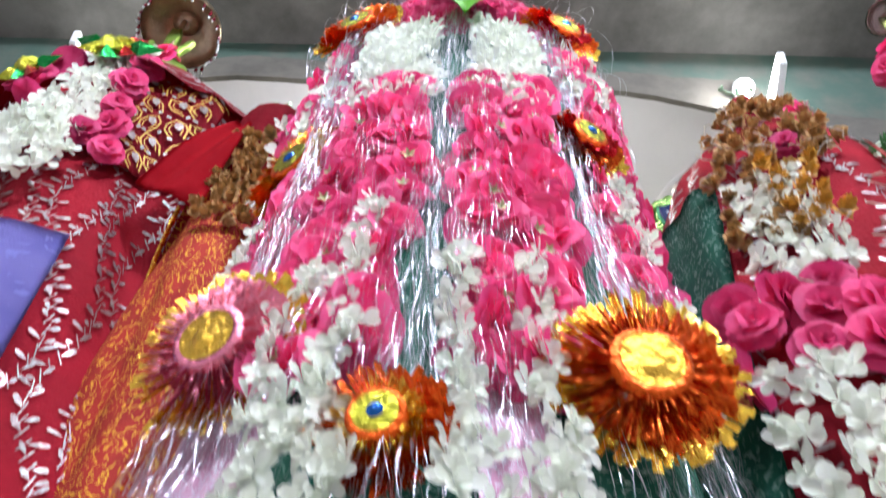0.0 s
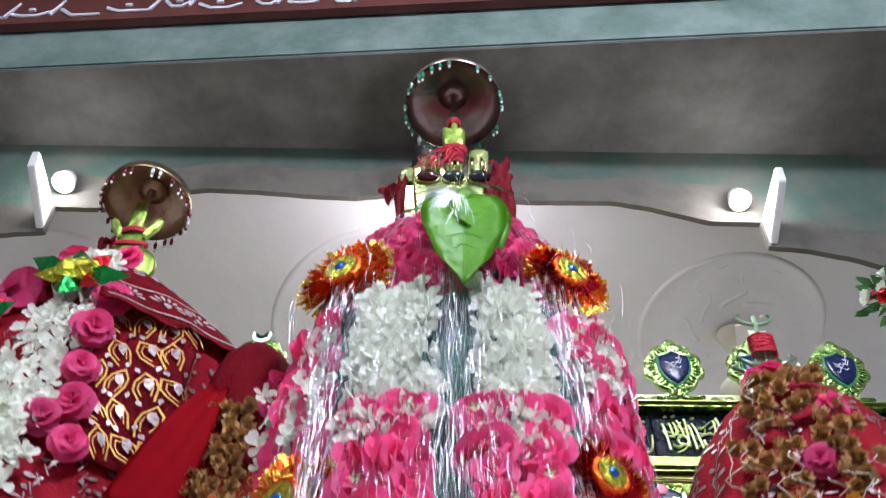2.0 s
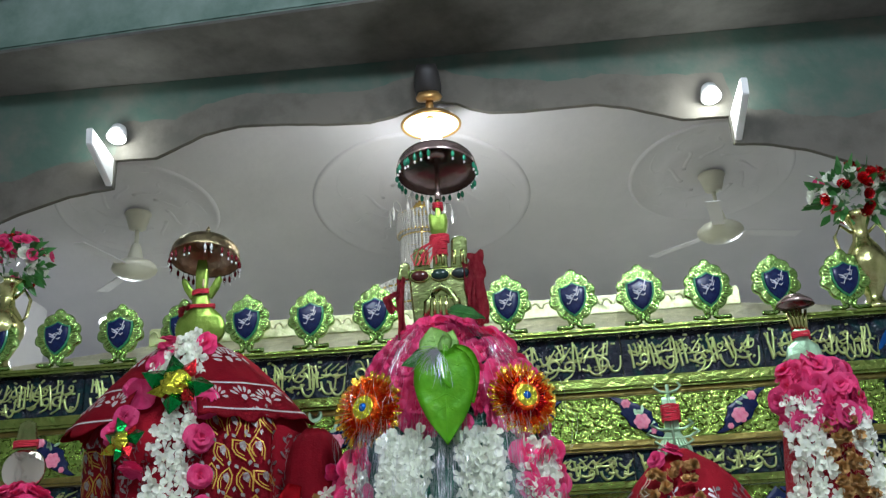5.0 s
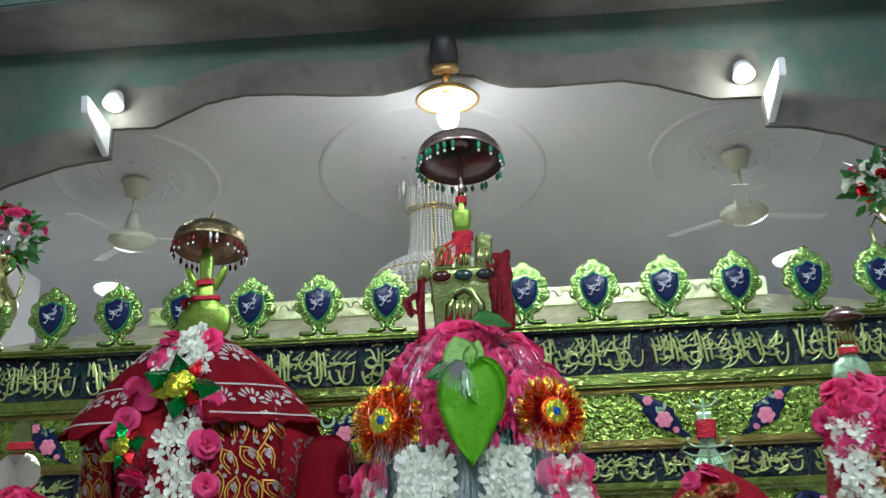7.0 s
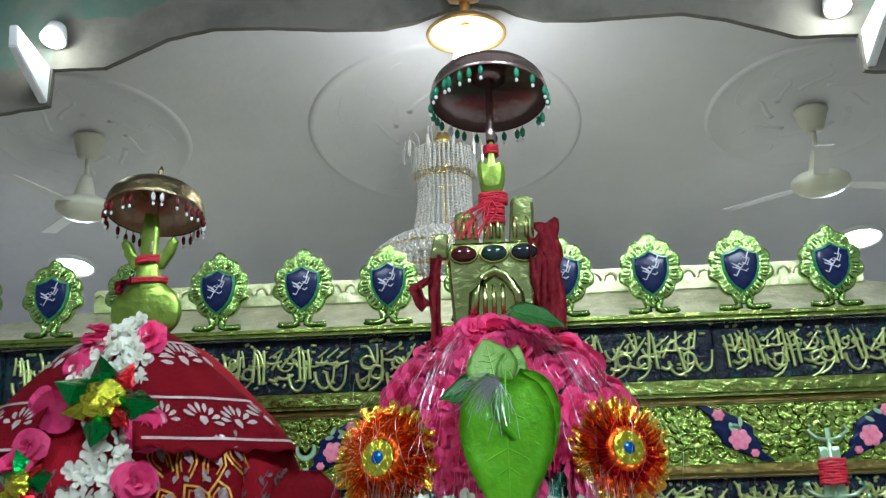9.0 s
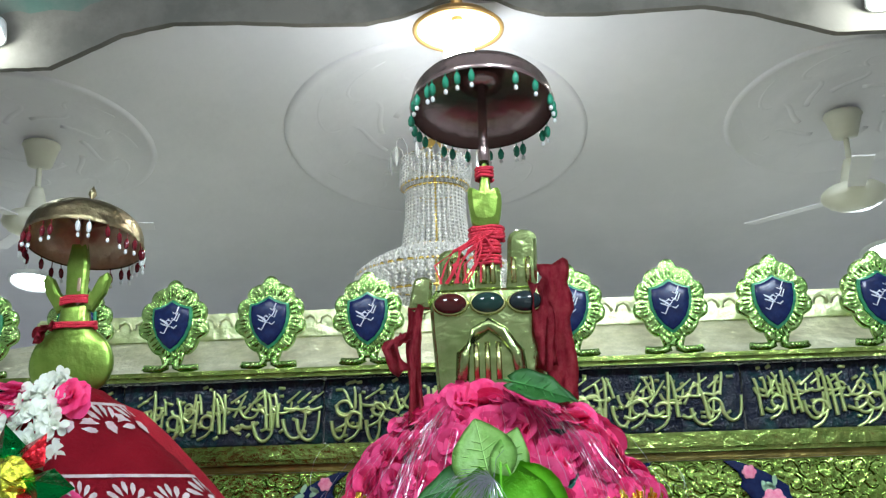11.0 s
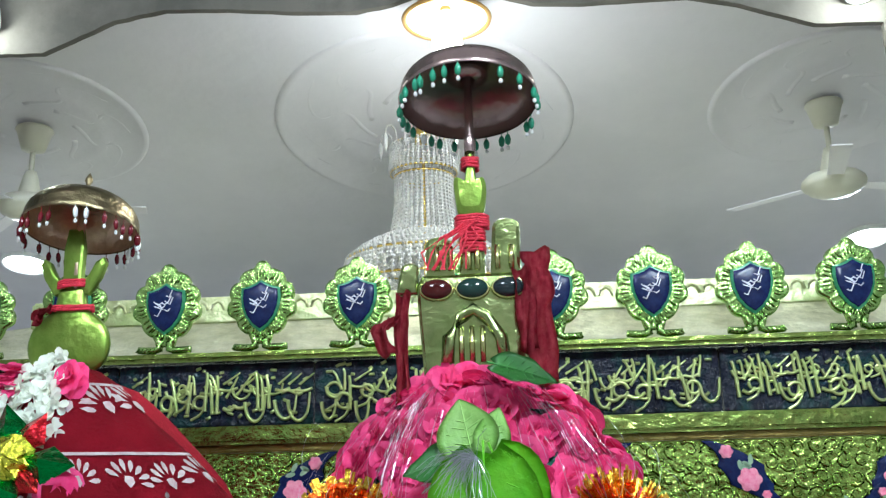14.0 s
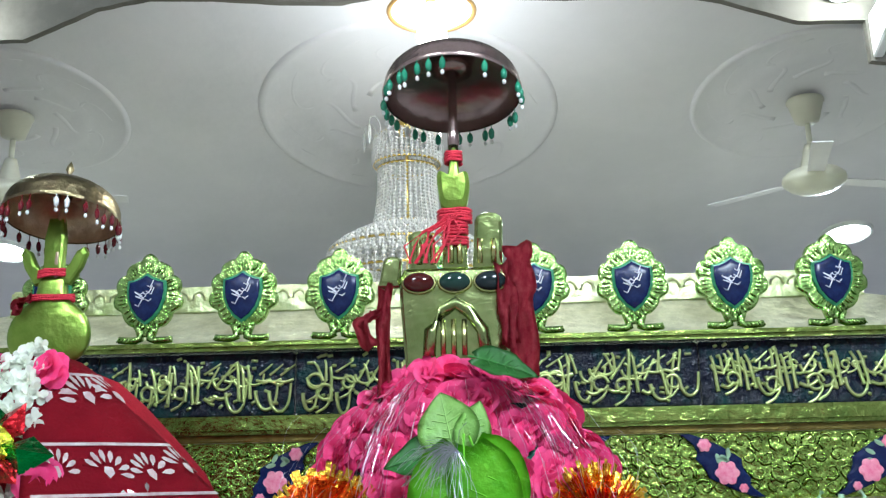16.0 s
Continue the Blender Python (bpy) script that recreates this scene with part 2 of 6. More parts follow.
M = {
    "plaster_white": material("plaster_white", (0.70, 0.68, 0.70), 0.8, second=(0.64, 0.625, 0.645), scale=3, bump=0.15, bump_scale=30),
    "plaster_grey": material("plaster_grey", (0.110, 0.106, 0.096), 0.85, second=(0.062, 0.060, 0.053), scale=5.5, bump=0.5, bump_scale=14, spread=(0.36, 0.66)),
    "plaster_green": material("plaster_green", (0.10, 0.165, 0.135), 0.75, second=(0.20, 0.275, 0.24), scale=4.0, bump=0.35, bump_scale=16, spread=(0.38, 0.62)),
    "plaster_brown": material("plaster_brown", (0.125, 0.114, 0.095), 0.85, second=(0.085, 0.08, 0.066), scale=5.0, bump=0.4, bump_scale=15, spread=(0.45, 0.62)),
    "plaster_teal": material("plaster_teal", (0.055, 0.10, 0.078), 0.8, second=(0.11, 0.115, 0.095), scale=4.5, bump=0.4, bump_scale=15, spread=(0.42, 0.66)),
    "maroon": material("maroon", (0.10, 0.022, 0.018), 0.6, second=(0.14, 0.035, 0.025), scale=4),
    "white_paint": material("white_paint", (0.82, 0.83, 0.82), 0.6, second=(0.74, 0.75, 0.74), scale=8, bump=0.1),
    "floor": material("floor", (0.45, 0.43, 0.40), 0.35, second=(0.38, 0.36, 0.33), scale=3),
    # shrine gilts: reflected green of the surroundings is put into the base colours
    "gold": material("gold", (0.31, 0.38, 0.10), 0.27, 1.0, second=(0.20, 0.30, 0.07), scale=25, bump=0.5, bump_scale=45),
    "gold_deep": material("gold_deep", (0.36, 0.50, 0.12), 0.25, 1.0, second=(0.18, 0.30, 0.05), scale=30, bump=0.6, bump_scale=60),
    "gold_green": material("gold_green", (0.22, 0.43, 0.10), 0.22, 1.0, second=(0.38, 0.55, 0.19), scale=40, bump=0.5, bump_scale=70),
    "gold_dark": material("gold_dark", (0.34, 0.27, 0.08), 0.35, 1.0, second=(0.22, 0.19, 0.06), scale=30, bump=0.4),
    "silver_sheet": material("silver_sheet", (0.74, 0.72, 0.56), 0.36, 0.6, second=(0.56, 0.55, 0.40), scale=34, bump=1.0, bump_scale=36),
    # teal patches in the navy stand for glints on the glossy enamel
    "enamel_blue": material("enamel_blue", (0.003, 0.006, 0.018), 0.22, second=(0.003, 0.032, 0.034), scale=22, bump=0.8, bump_scale=90, spread=(0.48, 0.66), gloss=0.3),
    "gilt_stroke": material("gilt_stroke", (0.62, 0.68, 0.30), 0.28, 0.75, second=(0.50, 0.62, 0.22), scale=50),
    "rail_gilt": material("rail_gilt", (0.66, 0.66, 0.42), 0.3, 0.8, second=(0.50, 0.54, 0.28), scale=40, bump=0.5, bump_scale=60),
    "letter_yellow": material("letter_yellow", (0.62, 0.66, 0.05), 0.5),
    "sign_dark": material("sign_dark", (0.02, 0.03, 0.02), 0.5, second=(0.035, 0.045, 0.03), scale=12),
    "enamel_navy": material("enamel_navy", (0.006, 0.010, 0.050), 0.25, second=(0.010, 0.022, 0.085), scale=60, gloss=0.3),
    "enamel_green": material("enamel_green", (0.02, 0.16, 0.07), 0.22, second=(0.05, 0.26, 0.12), scale=40),
    "enamel_white": material("enamel_white", (0.75, 0.78, 0.85), 0.4),
    "flower_pink": material("flower_pink", (0.80, 0.16, 0.28), 0.4, second=(0.9, 0.35, 0.45), scale=90),
    "rose": material("rose", (0.98, 0.065, 0.28), 0.6, second=(0.98, 0.17, 0.39), scale=24, random_mix=0.14, through_light=0.40, bump=0.08, bump_scale=90, gloss=0.25),
    "rose_dark": material("rose_dark", (0.78, 0.035, 0.19), 0.6, second=(0.88, 0.11, 0.30), scale=24, random_mix=0.25, through_light=0.35, bump=0.08, bump_scale=90, gloss=0.25),
    "sepal": material("sepal", (0.42, 0.42, 0.20), 0.6, second=(0.58, 0.52, 0.3), scale=80),
    "jasmine": material("jasmine", (0.90, 0.92, 0.86), 0.5, second=(0.85, 0.89, 0.76), scale=60, random_mix=0.1, through_light=0.32, gloss=0.3),
    "stem_pale": material("stem_pale", (0.50, 0.60, 0.30), 0.6),
    "marigold": material("marigold", (0.60, 0.38, 0.15), 0.7, second=(0.40, 0.21, 0.07), scale=60, random_mix=0.3),
    "marigold_fresh": material("marigold_fresh", (0.75, 0.45, 0.07), 0.6, second=(0.6, 0.3, 0.05), scale=60, random_mix=0.2),
    "leaf": material("leaf", (0.14, 0.52, 0.015), 0.34, second=(0.22, 0.62, 0.03), scale=22, bump=0.3, bump_scale=60, through_light=0.2),
    "leaf_pale": material("leaf_pale", (0.28, 0.56, 0.11), 0.4, second=(0.36, 0.62, 0.17), scale=22, bump=0.35, bump_scale=60),
    "leaf_dark": material("leaf_dark", (0.035, 0.17, 0.035), 0.35, second=(0.06, 0.25, 0.05), scale=30, random_mix=0.3),
    "tinsel": material("tinsel", (0.62, 0.62, 0.68), 0.3, 1.0, random_mix=0.25),
    "thread": material("thread", (0.58, 0.53, 0.42), 0.8),
    "thread_red": material("thread_red", (0.62, 0.02, 0.05), 0.7, second=(0.5, 0.015, 0.035), scale=60, bump=0.4, bump_scale=150),
    "veil_red": material("veil_red", (0.56, 0.010, 0.022), 0.8, second=(0.47, 0.008, 0.018), scale=5, through_light=0.15, bump=0.15, bump_scale=30, gloss=0.1),
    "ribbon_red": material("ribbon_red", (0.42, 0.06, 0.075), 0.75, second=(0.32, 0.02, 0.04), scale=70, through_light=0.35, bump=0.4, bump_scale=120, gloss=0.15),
    "brass": material("brass", (0.62, 0.60, 0.28), 0.25, 1.0, second=(0.45, 0.48, 0.18), scale=30, bump=0.25, bump_scale=40),
    "palm_brass": material("palm_brass", (0.40, 0.47, 0.20), 0.24, 1.0, second=(0.26, 0.34, 0.12), scale=28, bump=0.25, bump_scale=60),
    "palm_green": material("palm_green", (0.20, 0.33, 0.05), 0.33, 0.85, second=(0.29, 0.42, 0.08), scale=24, bump=0.3, bump_scale=40),
    "palm_pale": material("palm_pale", (0.45, 0.68, 0.45), 0.35, 0.7, second=(0.36, 0.56, 0.36), scale=30, bump=0.3),
    "copper_dark": material("copper_dark", (0.34, 0.25, 0.235), 0.26, 0.9, second=(0.44, 0.33, 0.30), scale=16, bump=0.25, bump_scale=30),
    "copper_warm": material("copper_warm", (0.72, 0.55, 0.38), 0.32, 0.85, second=(0.5, 0.35, 0.24), scale=22, bump=0.5, bump_scale=40),
    "umbrella_gold": material("umbrella_gold", (0.33, 0.28, 0.15), 0.32, 1.0, second=(0.20, 0.15, 0.09), scale=26, bump=0.5, bump_scale=50),
    "bead_green": material("bead_green", (0.02, 0.20, 0.11), 0.12, second=(0.04, 0.28, 0.16), scale=50),
    "bead_red": material("bead_red", (0.13, 0.006, 0.012), 0.1),
    "bead_white": material("bead_white", (0.80, 0.82, 0.80), 0.15),
    "gem_red": material("gem_red", (0.05, 0.007, 0.006), 0.08),
    "gem_green": material("gem_green", (0.012, 0.035, 0.028), 0.08),
    "gem_black": material("gem_black", (0.012, 0.02, 0.022), 0.08),
    "foil_gold": material("foil_gold", (0.92, 0.56, 0.07), 0.2, 1.0, random_mix=0.35, bump=0.6, bump_scale=90),
    "foil_orange": material("foil_orange", (0.85, 0.13, 0.015), 0.2, 0.9, random_mix=0.35, bump=0.6, bump_scale=90),
    "foil_red": material("foil_red", (0.65, 0.02, 0.03), 0.2, 0.9, random_mix=0.3, bump=0.6, bump_scale=90),
    "foil_pink": material("foil_pink", (0.85, 0.25, 0.35), 0.25, 0.8, random_mix=0.3, bump=0.6, bump_scale=90),
    "foil_green": material("foil_green", (0.01, 0.30, 0.06), 0.18, 0.95, random_mix=0.3, bump=0.5, bump_scale=60),
    "foil_lime": material("foil_lime", (0.55, 0.55, 0.05), 0.2, 0.95, random_mix=0.3, bump=0.6, bump_scale=90),
    "foil_blue": material("foil_blue", (0.01, 0.12, 0.42), 0.15, 0.6),
    "mirror": material("mirror", (0.82, 0.78, 0.66), 0.10, 1.0, bump=0.5, bump_scale=28),
    "crystal": material("crystal", (0.93, 0.92, 0.88), 0.07, 0.15, trans=0.5, gloss=0.9, random_mix=0.15),
    "chandelier_gold": material("chandelier_gold", (0.75, 0.55, 0.16), 0.25, 1.0),
    "cream_plastic": material("cream_plastic", (0.60, 0.59, 0.47), 0.45, second=(0.55, 0.54, 0.43), scale=10),
    "black_plastic": material("black_plastic", (0.02, 0.018, 0.018), 0.5),
    "lamp_glass": material("lamp_glass", (0.9, 0.9, 0.88), 0.4, emit=(1.0, 0.95, 0.84), power=14),
    "shade_inner": material("shade_inner", (0.9, 0.86, 0.78), 0.5, emit=(1.0, 0.93, 0.80), power=3.0),
    "lamp_rim": material("lamp_rim", (0.55, 0.33, 0.12), 0.35, 0.8),
    "led_white": material("led_white", (0.9, 0.9, 0.9), 0.4, emit=(0.93, 1.0, 1.0), power=16),
    "cloth_red": material("cloth_red", (0.32, 0.008, 0.020), 0.8, second=(0.22, 0.006, 0.014), scale=6, bump=0.3, bump_scale=200, gloss=0.12),
    "print_gold": material("print_gold", (0.56, 0.29, 0.03), 0.45, 0.3, second=(0.38, 0.14, 0.02), scale=110),
    "print_white": material("print_white", (0.52, 0.43, 0.43), 0.6, second=(0.40, 0.25, 0.26), scale=60),
    "print_silver": material("print_silver", (0.33, 0.29, 0.29), 0.36, 0.5, second=(0.17, 0.08, 0.09), scale=120),
    "cloth_red_print": printed("cloth_red_print", (0.30, 0.012, 0.022), (0.62, 0.50, 0.50), 38, 0.42, ground2=(0.38, 0.018, 0.03), motif2=(0.5, 0.25, 0.27)),
    "cloth_leaf_print": printed("cloth_leaf_print", (0.34, 0.012, 0.03), (0.62, 0.58, 0.56), 30, 0.52, ground2=(0.42, 0.02, 0.04), foil=0.5, stretch=(1, 0.6, 1)),
    "cloth_gold_print": printed("cloth_gold_print", (0.36, 0.02, 0.02), (0.70, 0.38, 0.06), 42, 0.6, motif2=(0.5, 0.45, 0.5), foil=0.3),
    "cloth_orange": printed("cloth_orange", (0.30, 0.02, 0.014), (0.75, 0.42, 0.05), 34, 0.5, foil=0.6, ground2=(0.40, 0.03, 0.02)),
    "cloth_violet": printed("cloth_violet", (0.20, 0.19, 0.60), (0.32, 0.32, 0.75), 20, 0.3, ground2=(0.28, 0.26, 0.66)),
    "cloth_yellow_violet": printed("cloth_yellow_violet", (0.30, 0.16, 0.28), (0.70, 0.50, 0.05), 40, 0.6, ground2=(0.25, 0.2, 0.45), foil=0.5, stretch=(1, 0.25, 1)),
    "cloth_green_print": printed("cloth_green_print", (0.015, 0.11, 0.075), (0.20, 0.36, 0.30), 40, 0.45, ground2=(0.02, 0.14, 0.09)),
    "cloth_silver_pink": printed("cloth_silver_pink", (0.62, 0.30, 0.45), (0.8, 0.78, 0.85), 90, 0.7, foil=0.8, stretch=(1, 0.3, 1)),
    "cloth_coral": printed("cloth_coral", (0.56, 0.10, 0.09), (0.75, 0.42, 0.32), 55, 0.5, ground2=(0.48, 0.05, 0.06), foil=0.4),
}


# ---- building blocks ----
def part(name, bm, mat, parent=None, label="", smooth=False):
    if isinstance(bm, bpy.types.Mesh):
        me = bm
    else:
        me = bpy.data.meshes.new(name)
        bm.to_mesh(me)
        bm.free()
        for mm in (mat if isinstance(mat, (list, tuple)) else [mat]):
            me.materials.append(M[mm])
        if smooth:
            me.polygons.foreach_set("use_smooth", [True] * len(me.polygons))
    ob = new(name, me)
    if parent is not None:
        ob.parent = parent
        if parent.type == "EMPTY":
            ob.matrix_parent_inverse = Matrix.Translation(-parent.location)
    if label:
        ob["label"] = label
    return ob


def thing(name, place, label, category, group="", kind=""):
    ob = new(name)
    ob.location = place
    ob.empty_display_size = 0.05
    return tagged(ob, label, category, group, kind)


def structure(name, bm, mat, label, category="wall", smooth=False):
    return tagged(part(name, bm, mat, None, "", smooth), label, category, kind="structure")


def box(x0, x1, y0, y1, z0, z1, bevel=0.0, bm=None):
    bm = bm or bmesh.new()
    g = bmesh.ops.create_cube(bm, size=1, matrix=Matrix.Translation(((x0 + x1) / 2, (y0 + y1) / 2, (z0 + z1) / 2)) @ Matrix.Diagonal((x1 - x0, y1 - y0, z1 - z0, 1)))
    if bevel:
        vs = set(g["verts"])
        es = [e for e in bm.edges if e.verts[0] in vs and e.verts[1] in vs]
        bmesh.ops.bevel(bm, geom=es, offset=bevel, segments=2, affect="EDGES")
    return bm


def lathe(profile, segments=32, m=None, bm=None):
    """Turned body about z through (radius, height) points."""
    bm = bm or bmesh.new()
    m = m or Matrix()
    rings = []
    for r, z in profile:
        if r < 1e-5:
            rings.append([bm.verts.new(m @ Vector((0, 0, z)))])
        else:
            rings.append([bm.verts.new(m @ Vector((r * math.cos(2 * math.pi * k / segments), r * math.sin(2 * math.pi * k / segments), z))) for k in range(segments)])
    for a, b in zip(rings, rings[1:]):
        for k in range(segments):
            q = [a[k % len(a)], a[(k + 1) % len(a)], b[(k + 1) % len(b)], b[k % len(b)]]
            u = []
            for w in q:
                if w not in u:
                    u.append(w)
            if len(u) > 2:
                bm.faces.new(u)
    return bm


def plate(outline, depth, bm=None, m=None, bulge=0.0):
    """A plate in the xz plane from an outline, depth thick along y, rounded by an inset front."""
    bm = bm or bmesh.new()
    m = m or Matrix()
    n = len(outline)
    cx, cz = sum(p[0] for p in outline) / n, sum(p[1] for p in outline) / n
    rows = []
    for s, y in ((1.0, depth / 2), (1.0, -depth / 4), (0.94, -depth / 2), (0.72, -depth / 2 - bulge * 0.7)):
        rows.append([bm.verts.new(m @ Vector((cx + (x - cx) * s, y, cz + (z - cz) * s))) for x, z in outline])
    for a, b in zip(rows, rows[1:]):
        for k in range(n):
            bm.faces.new((a[k], a[(k + 1) % n], b[(k + 1) % n], b[k]))
    mid = bm.verts.new(m @ Vector((cx, -depth / 2 - bulge, cz)))
    back = bm.verts.new(m @ Vector((cx, depth / 2, cz)))
    for k in range(n):
        bm.faces.new((rows[-1][k], rows[-1][(k + 1) % n], mid))
        bm.faces.new((rows[0][(k + 1) % n], rows[0][k], back))
    return bm


def tube(points, radius, sides=6, bm=None, taper=1.0):
    bm = bm or bmesh.new()
    pts = [Vector(p) for p in points]
    rings = []
    for i, p in enumerate(pts):
        d = (pts[min(i + 1, len(pts) - 1)] - pts[max(i - 1, 0)]).normalized()
        a = d.orthogonal().normalized() if abs(d.z) > 0.9 else d.cross(Vector((0, 0, 1))).normalized()
        b = d.cross(a)
        r = radius * (1 + (taper - 1) * i / max(1, len(pts) - 1))
        rings.append([bm.verts.new(p + r * (math.cos(2 * math.pi * k / sides) * a + math.sin(2 * math.pi * k / sides) * b)) for k in range(sides)])
    for a, b in zip(rings, rings[1:]):
        for k in range(sides):
            bm.faces.new((a[k], a[(k + 1) % sides], b[(k + 1) % sides], b[k]))
    bm.faces.new(rings[0][::-1])
    bm.faces.new(rings[-1])
    return bm


def round_off(pts, closed=True, times=2):
    """The same outline with its corners cut off twice."""
    for _ in range(times):
        out = []
        n = len(pts)
        for k in range(n if closed else n - 1):
            a, b = Vector(pts[k]), Vector(pts[(k + 1) % n])
            out += [tuple(a.lerp(b, 0.25)), tuple(a.lerp(b, 0.75))]
        pts = out if closed else [tuple(pts[0])] + out + [tuple(pts[-1])]
    return pts


def ellipse(cx, cz, rx, rz, n=28):
    return [(cx + rx * math.cos(2 * math.pi * k / n), cz + rz * math.sin(2 * math.pi * k / n)) for k in range(n)]


def lerp_table(rows, z):
    """Values between the rows of a table of (z, a, b, ...), z falling."""
    if z >= rows[0][0]:
        return rows[0][1:]
    for r, s in zip(rows, rows[1:]):
        if z >= s[0]:
            f = (r[0] - z) / (r[0] - s[0])
            return tuple(a + (b - a) * f for a, b in zip(r[1:], s[1:]))
    return rows[-1][1:]


class Mound:
    """A draped standard's body: an oval cone with folds."""
    def __init__(self, cx, cy, rows, folds=9, depth=0.06, seed=0):
        self.cx, self.cy, self.rows, self.folds, self.depth, self.seed = cx, cy, rows, folds, depth, seed

    def at(self, z, a, out=0.0):
        """The surface at height z and angle a (0 faces the camera, positive to the right), out metres proud."""
        rx, ry = lerp_table(self.rows, z)
        w = 1 + self.depth * min(1, (self.rows[0][0] - z) * 3) * (math.sin(a * self.folds + self.seed + 2 * math.sin(z * 5 + self.seed)) + 0.5 * math.sin(a * self.folds * 2.3 + z * 7))
        return Vector((self.cx + (rx * w + out) * math.sin(a), self.cy - (ry * w + out) * math.cos(a), z))

    def normal(self, z, a):
        e = 0.01
        u = self.at(z, a + e) - self.at(z, a - e)
        v = self.at(z + e, a) - self.at(z - e, a)
        return u.cross(v).normalized()

    def skin(self, z0, z1, a0=-math.pi, a1=math.pi, nz=50, na=90, out=0.0, thick=0.0, ragged=0.0):
        bm = bmesh.new()
        uv = bm.loops.layers.uv.new("uv")
        grid = []
        for i in range(nz + 1):
            row = []
            for j in range(na + 1):
                a = a0 + (a1 - a0) * j / na
                zz = z0 + (z1 - z0) * i / nz
                if ragged:
                    zz += ragged * (i / nz) * math.sin(j * 0.7 + self.seed) * noise.noise((j * 0.13, self.seed, 0))
                row.append(bm.verts.new(self.at(zz, a, out + 0.004 * noise.noise((a * 5, zz * 14, self.seed)))))
            grid.append(row)
        for i in range(nz):
            for j in range(na):
                f = bm.faces.new((grid[i][j], grid[i + 1][j], grid[i + 1][j + 1], grid[i][j + 1]))
                f.smooth = True
                for lp, (ii, jj) in zip(f.loops, ((i, j), (i + 1, j), (i + 1, j + 1), (i, j + 1))):
                    lp[uv].uv = ((a0 + (a1 - a0) * jj / na) * 0.28, (z0 + (z1 - z0) * ii / nz))
        if thick:
            bmesh.ops.solidify(bm, geom=bm.faces[:], thickness=thick)
        return bm


def sit(ob, place, normal, spin=0.0, size=1.0):
    q = Vector(normal).to_track_quat("Z", "Y")
    ob.matrix_basis = Matrix.Translation(place) @ q.to_matrix().to_4x4() @ Matrix.Rotation(spin, 4, "Z") @ Matrix.Diagonal((size, size, size, 1))
    return ob


# ---- the room ----
ARCH_Y = 1.76
TILT = 0.22


def ceil_z(y):
    """Height of the sloping ceiling over the shrine."""
    return 3.545 - TILT * (y - 2.35)


structure("floor", box(-3.6, 3.6, -3.2, 4.2, -0.1, 0.0), "floor", "pale polished stone floor of the shrine room", "floor")
structure("wall_back", box(-3.396, 3.396, 4.0, 4.2, 0.004, 3.30), "plaster_white", "plain white plaster wall far behind the shrine")
structure("wall_left", box(-3.6, -3.4, -3.0, 4.2, 0.004, 4.6), "plaster_white", "plain white plaster side wall")
structure("wall_right", box(3.4, 3.6, -3.0, 4.2, 0.004, 4.6), "plaster_white", "plain white plaster side wall")
structure("wall_front", box(-3.396, 3.396, -3.2, -3.0, 0.004, 4.6), "plaster_white", "plain white plaster wall opposite the shrine")
bm = box(-3.396, 3.396, ARCH_Y + 0.024, 4.2, 0.0, 0.12)
for v in bm.verts:
    v.co.z += ceil_z(v.co.y)
structure("ceiling", bm, "plaster_white", "smooth white sloping ceiling over the shrine", "ceiling")
structure("ceiling_front", box(-3.396, 3.396, -2.996, 1.10, 4.45, 4.6), "plaster_white", "plain white ceiling in front of the beam", "ceiling")
SKEW = Matrix.Translation((0, 1.37, 0)) @ Matrix.Rotation(math.radians(-4.0), 4, "Z") @ Matrix.Translation((0, -1.37, 0))
SIGN = SKEW @ Matrix.Translation((0, -0.055, 0.085))


def skewed(bm, m=SKEW):
    bm.transform(m)
    return bm


structure("beam", skewed(box(-3.38, 3.38, 1.37, 2.25, 3.886, 4.6, 0.006)), "plaster_green", "worn pale green painted concrete beam", "beam")
# underside slab in a darker, mottled grey than the beam
structure("beam_soffit", skewed(box(-3.38, 3.38, 1.374, 2.25, 3.872, 3.884)), "plaster_grey", "mottled grey plaster underside of the beam", "beam")

# cusped arch: its lower edge from one springing to the other (x, z)
EDGE = [(-3.396, 2.70), (-2.3, 3.02), (-1.9, 3.22), (-1.70, 3.31), (-1.55, 3.37), (-1.36, 3.425), (-1.192, 3.445), (-1.190, 3.556), (-1.04, 3.552), (-0.97, 3.582), (-0.86, 3.632), (-0.73, 3.655),
        (-0.57, 3.648), (-0.40, 3.63), (-0.24, 3.622), (-0.15, 3.638), (-0.05, 3.672), (0.01, 3.684), (0.08, 3.670), (0.13, 3.642), (0.20, 3.62), (0.32, 3.612), (0.45, 3.614), (0.58, 3.615),
        (0.70, 3.588), (0.77, 3.562), (0.88, 3.524), (1.038, 3.520), (1.040, 3.414), (1.16, 3.40), (1.30, 3.361), (1.41, 3.31), (1.70, 3.19), (2.1, 3.02), (3.396, 2.70)]
low = []
for (xa, za), (xb, zb) in zip(EDGE, EDGE[1:]):
    n = max(1, round((xb - xa) / 0.03))
    low += [(xa + (xb - xa) * k / n, za + (zb - za) * k / n + (0.003 * noise.noise((xa * 40 + k, 0, 0)) if k else 0)) for k in range(n)]
low.append(EDGE[-1])
bm = bmesh.new()
front, back = [], [bm.verts.new((x, ARCH_Y + 0.020, 3.87)) for x, z in low]
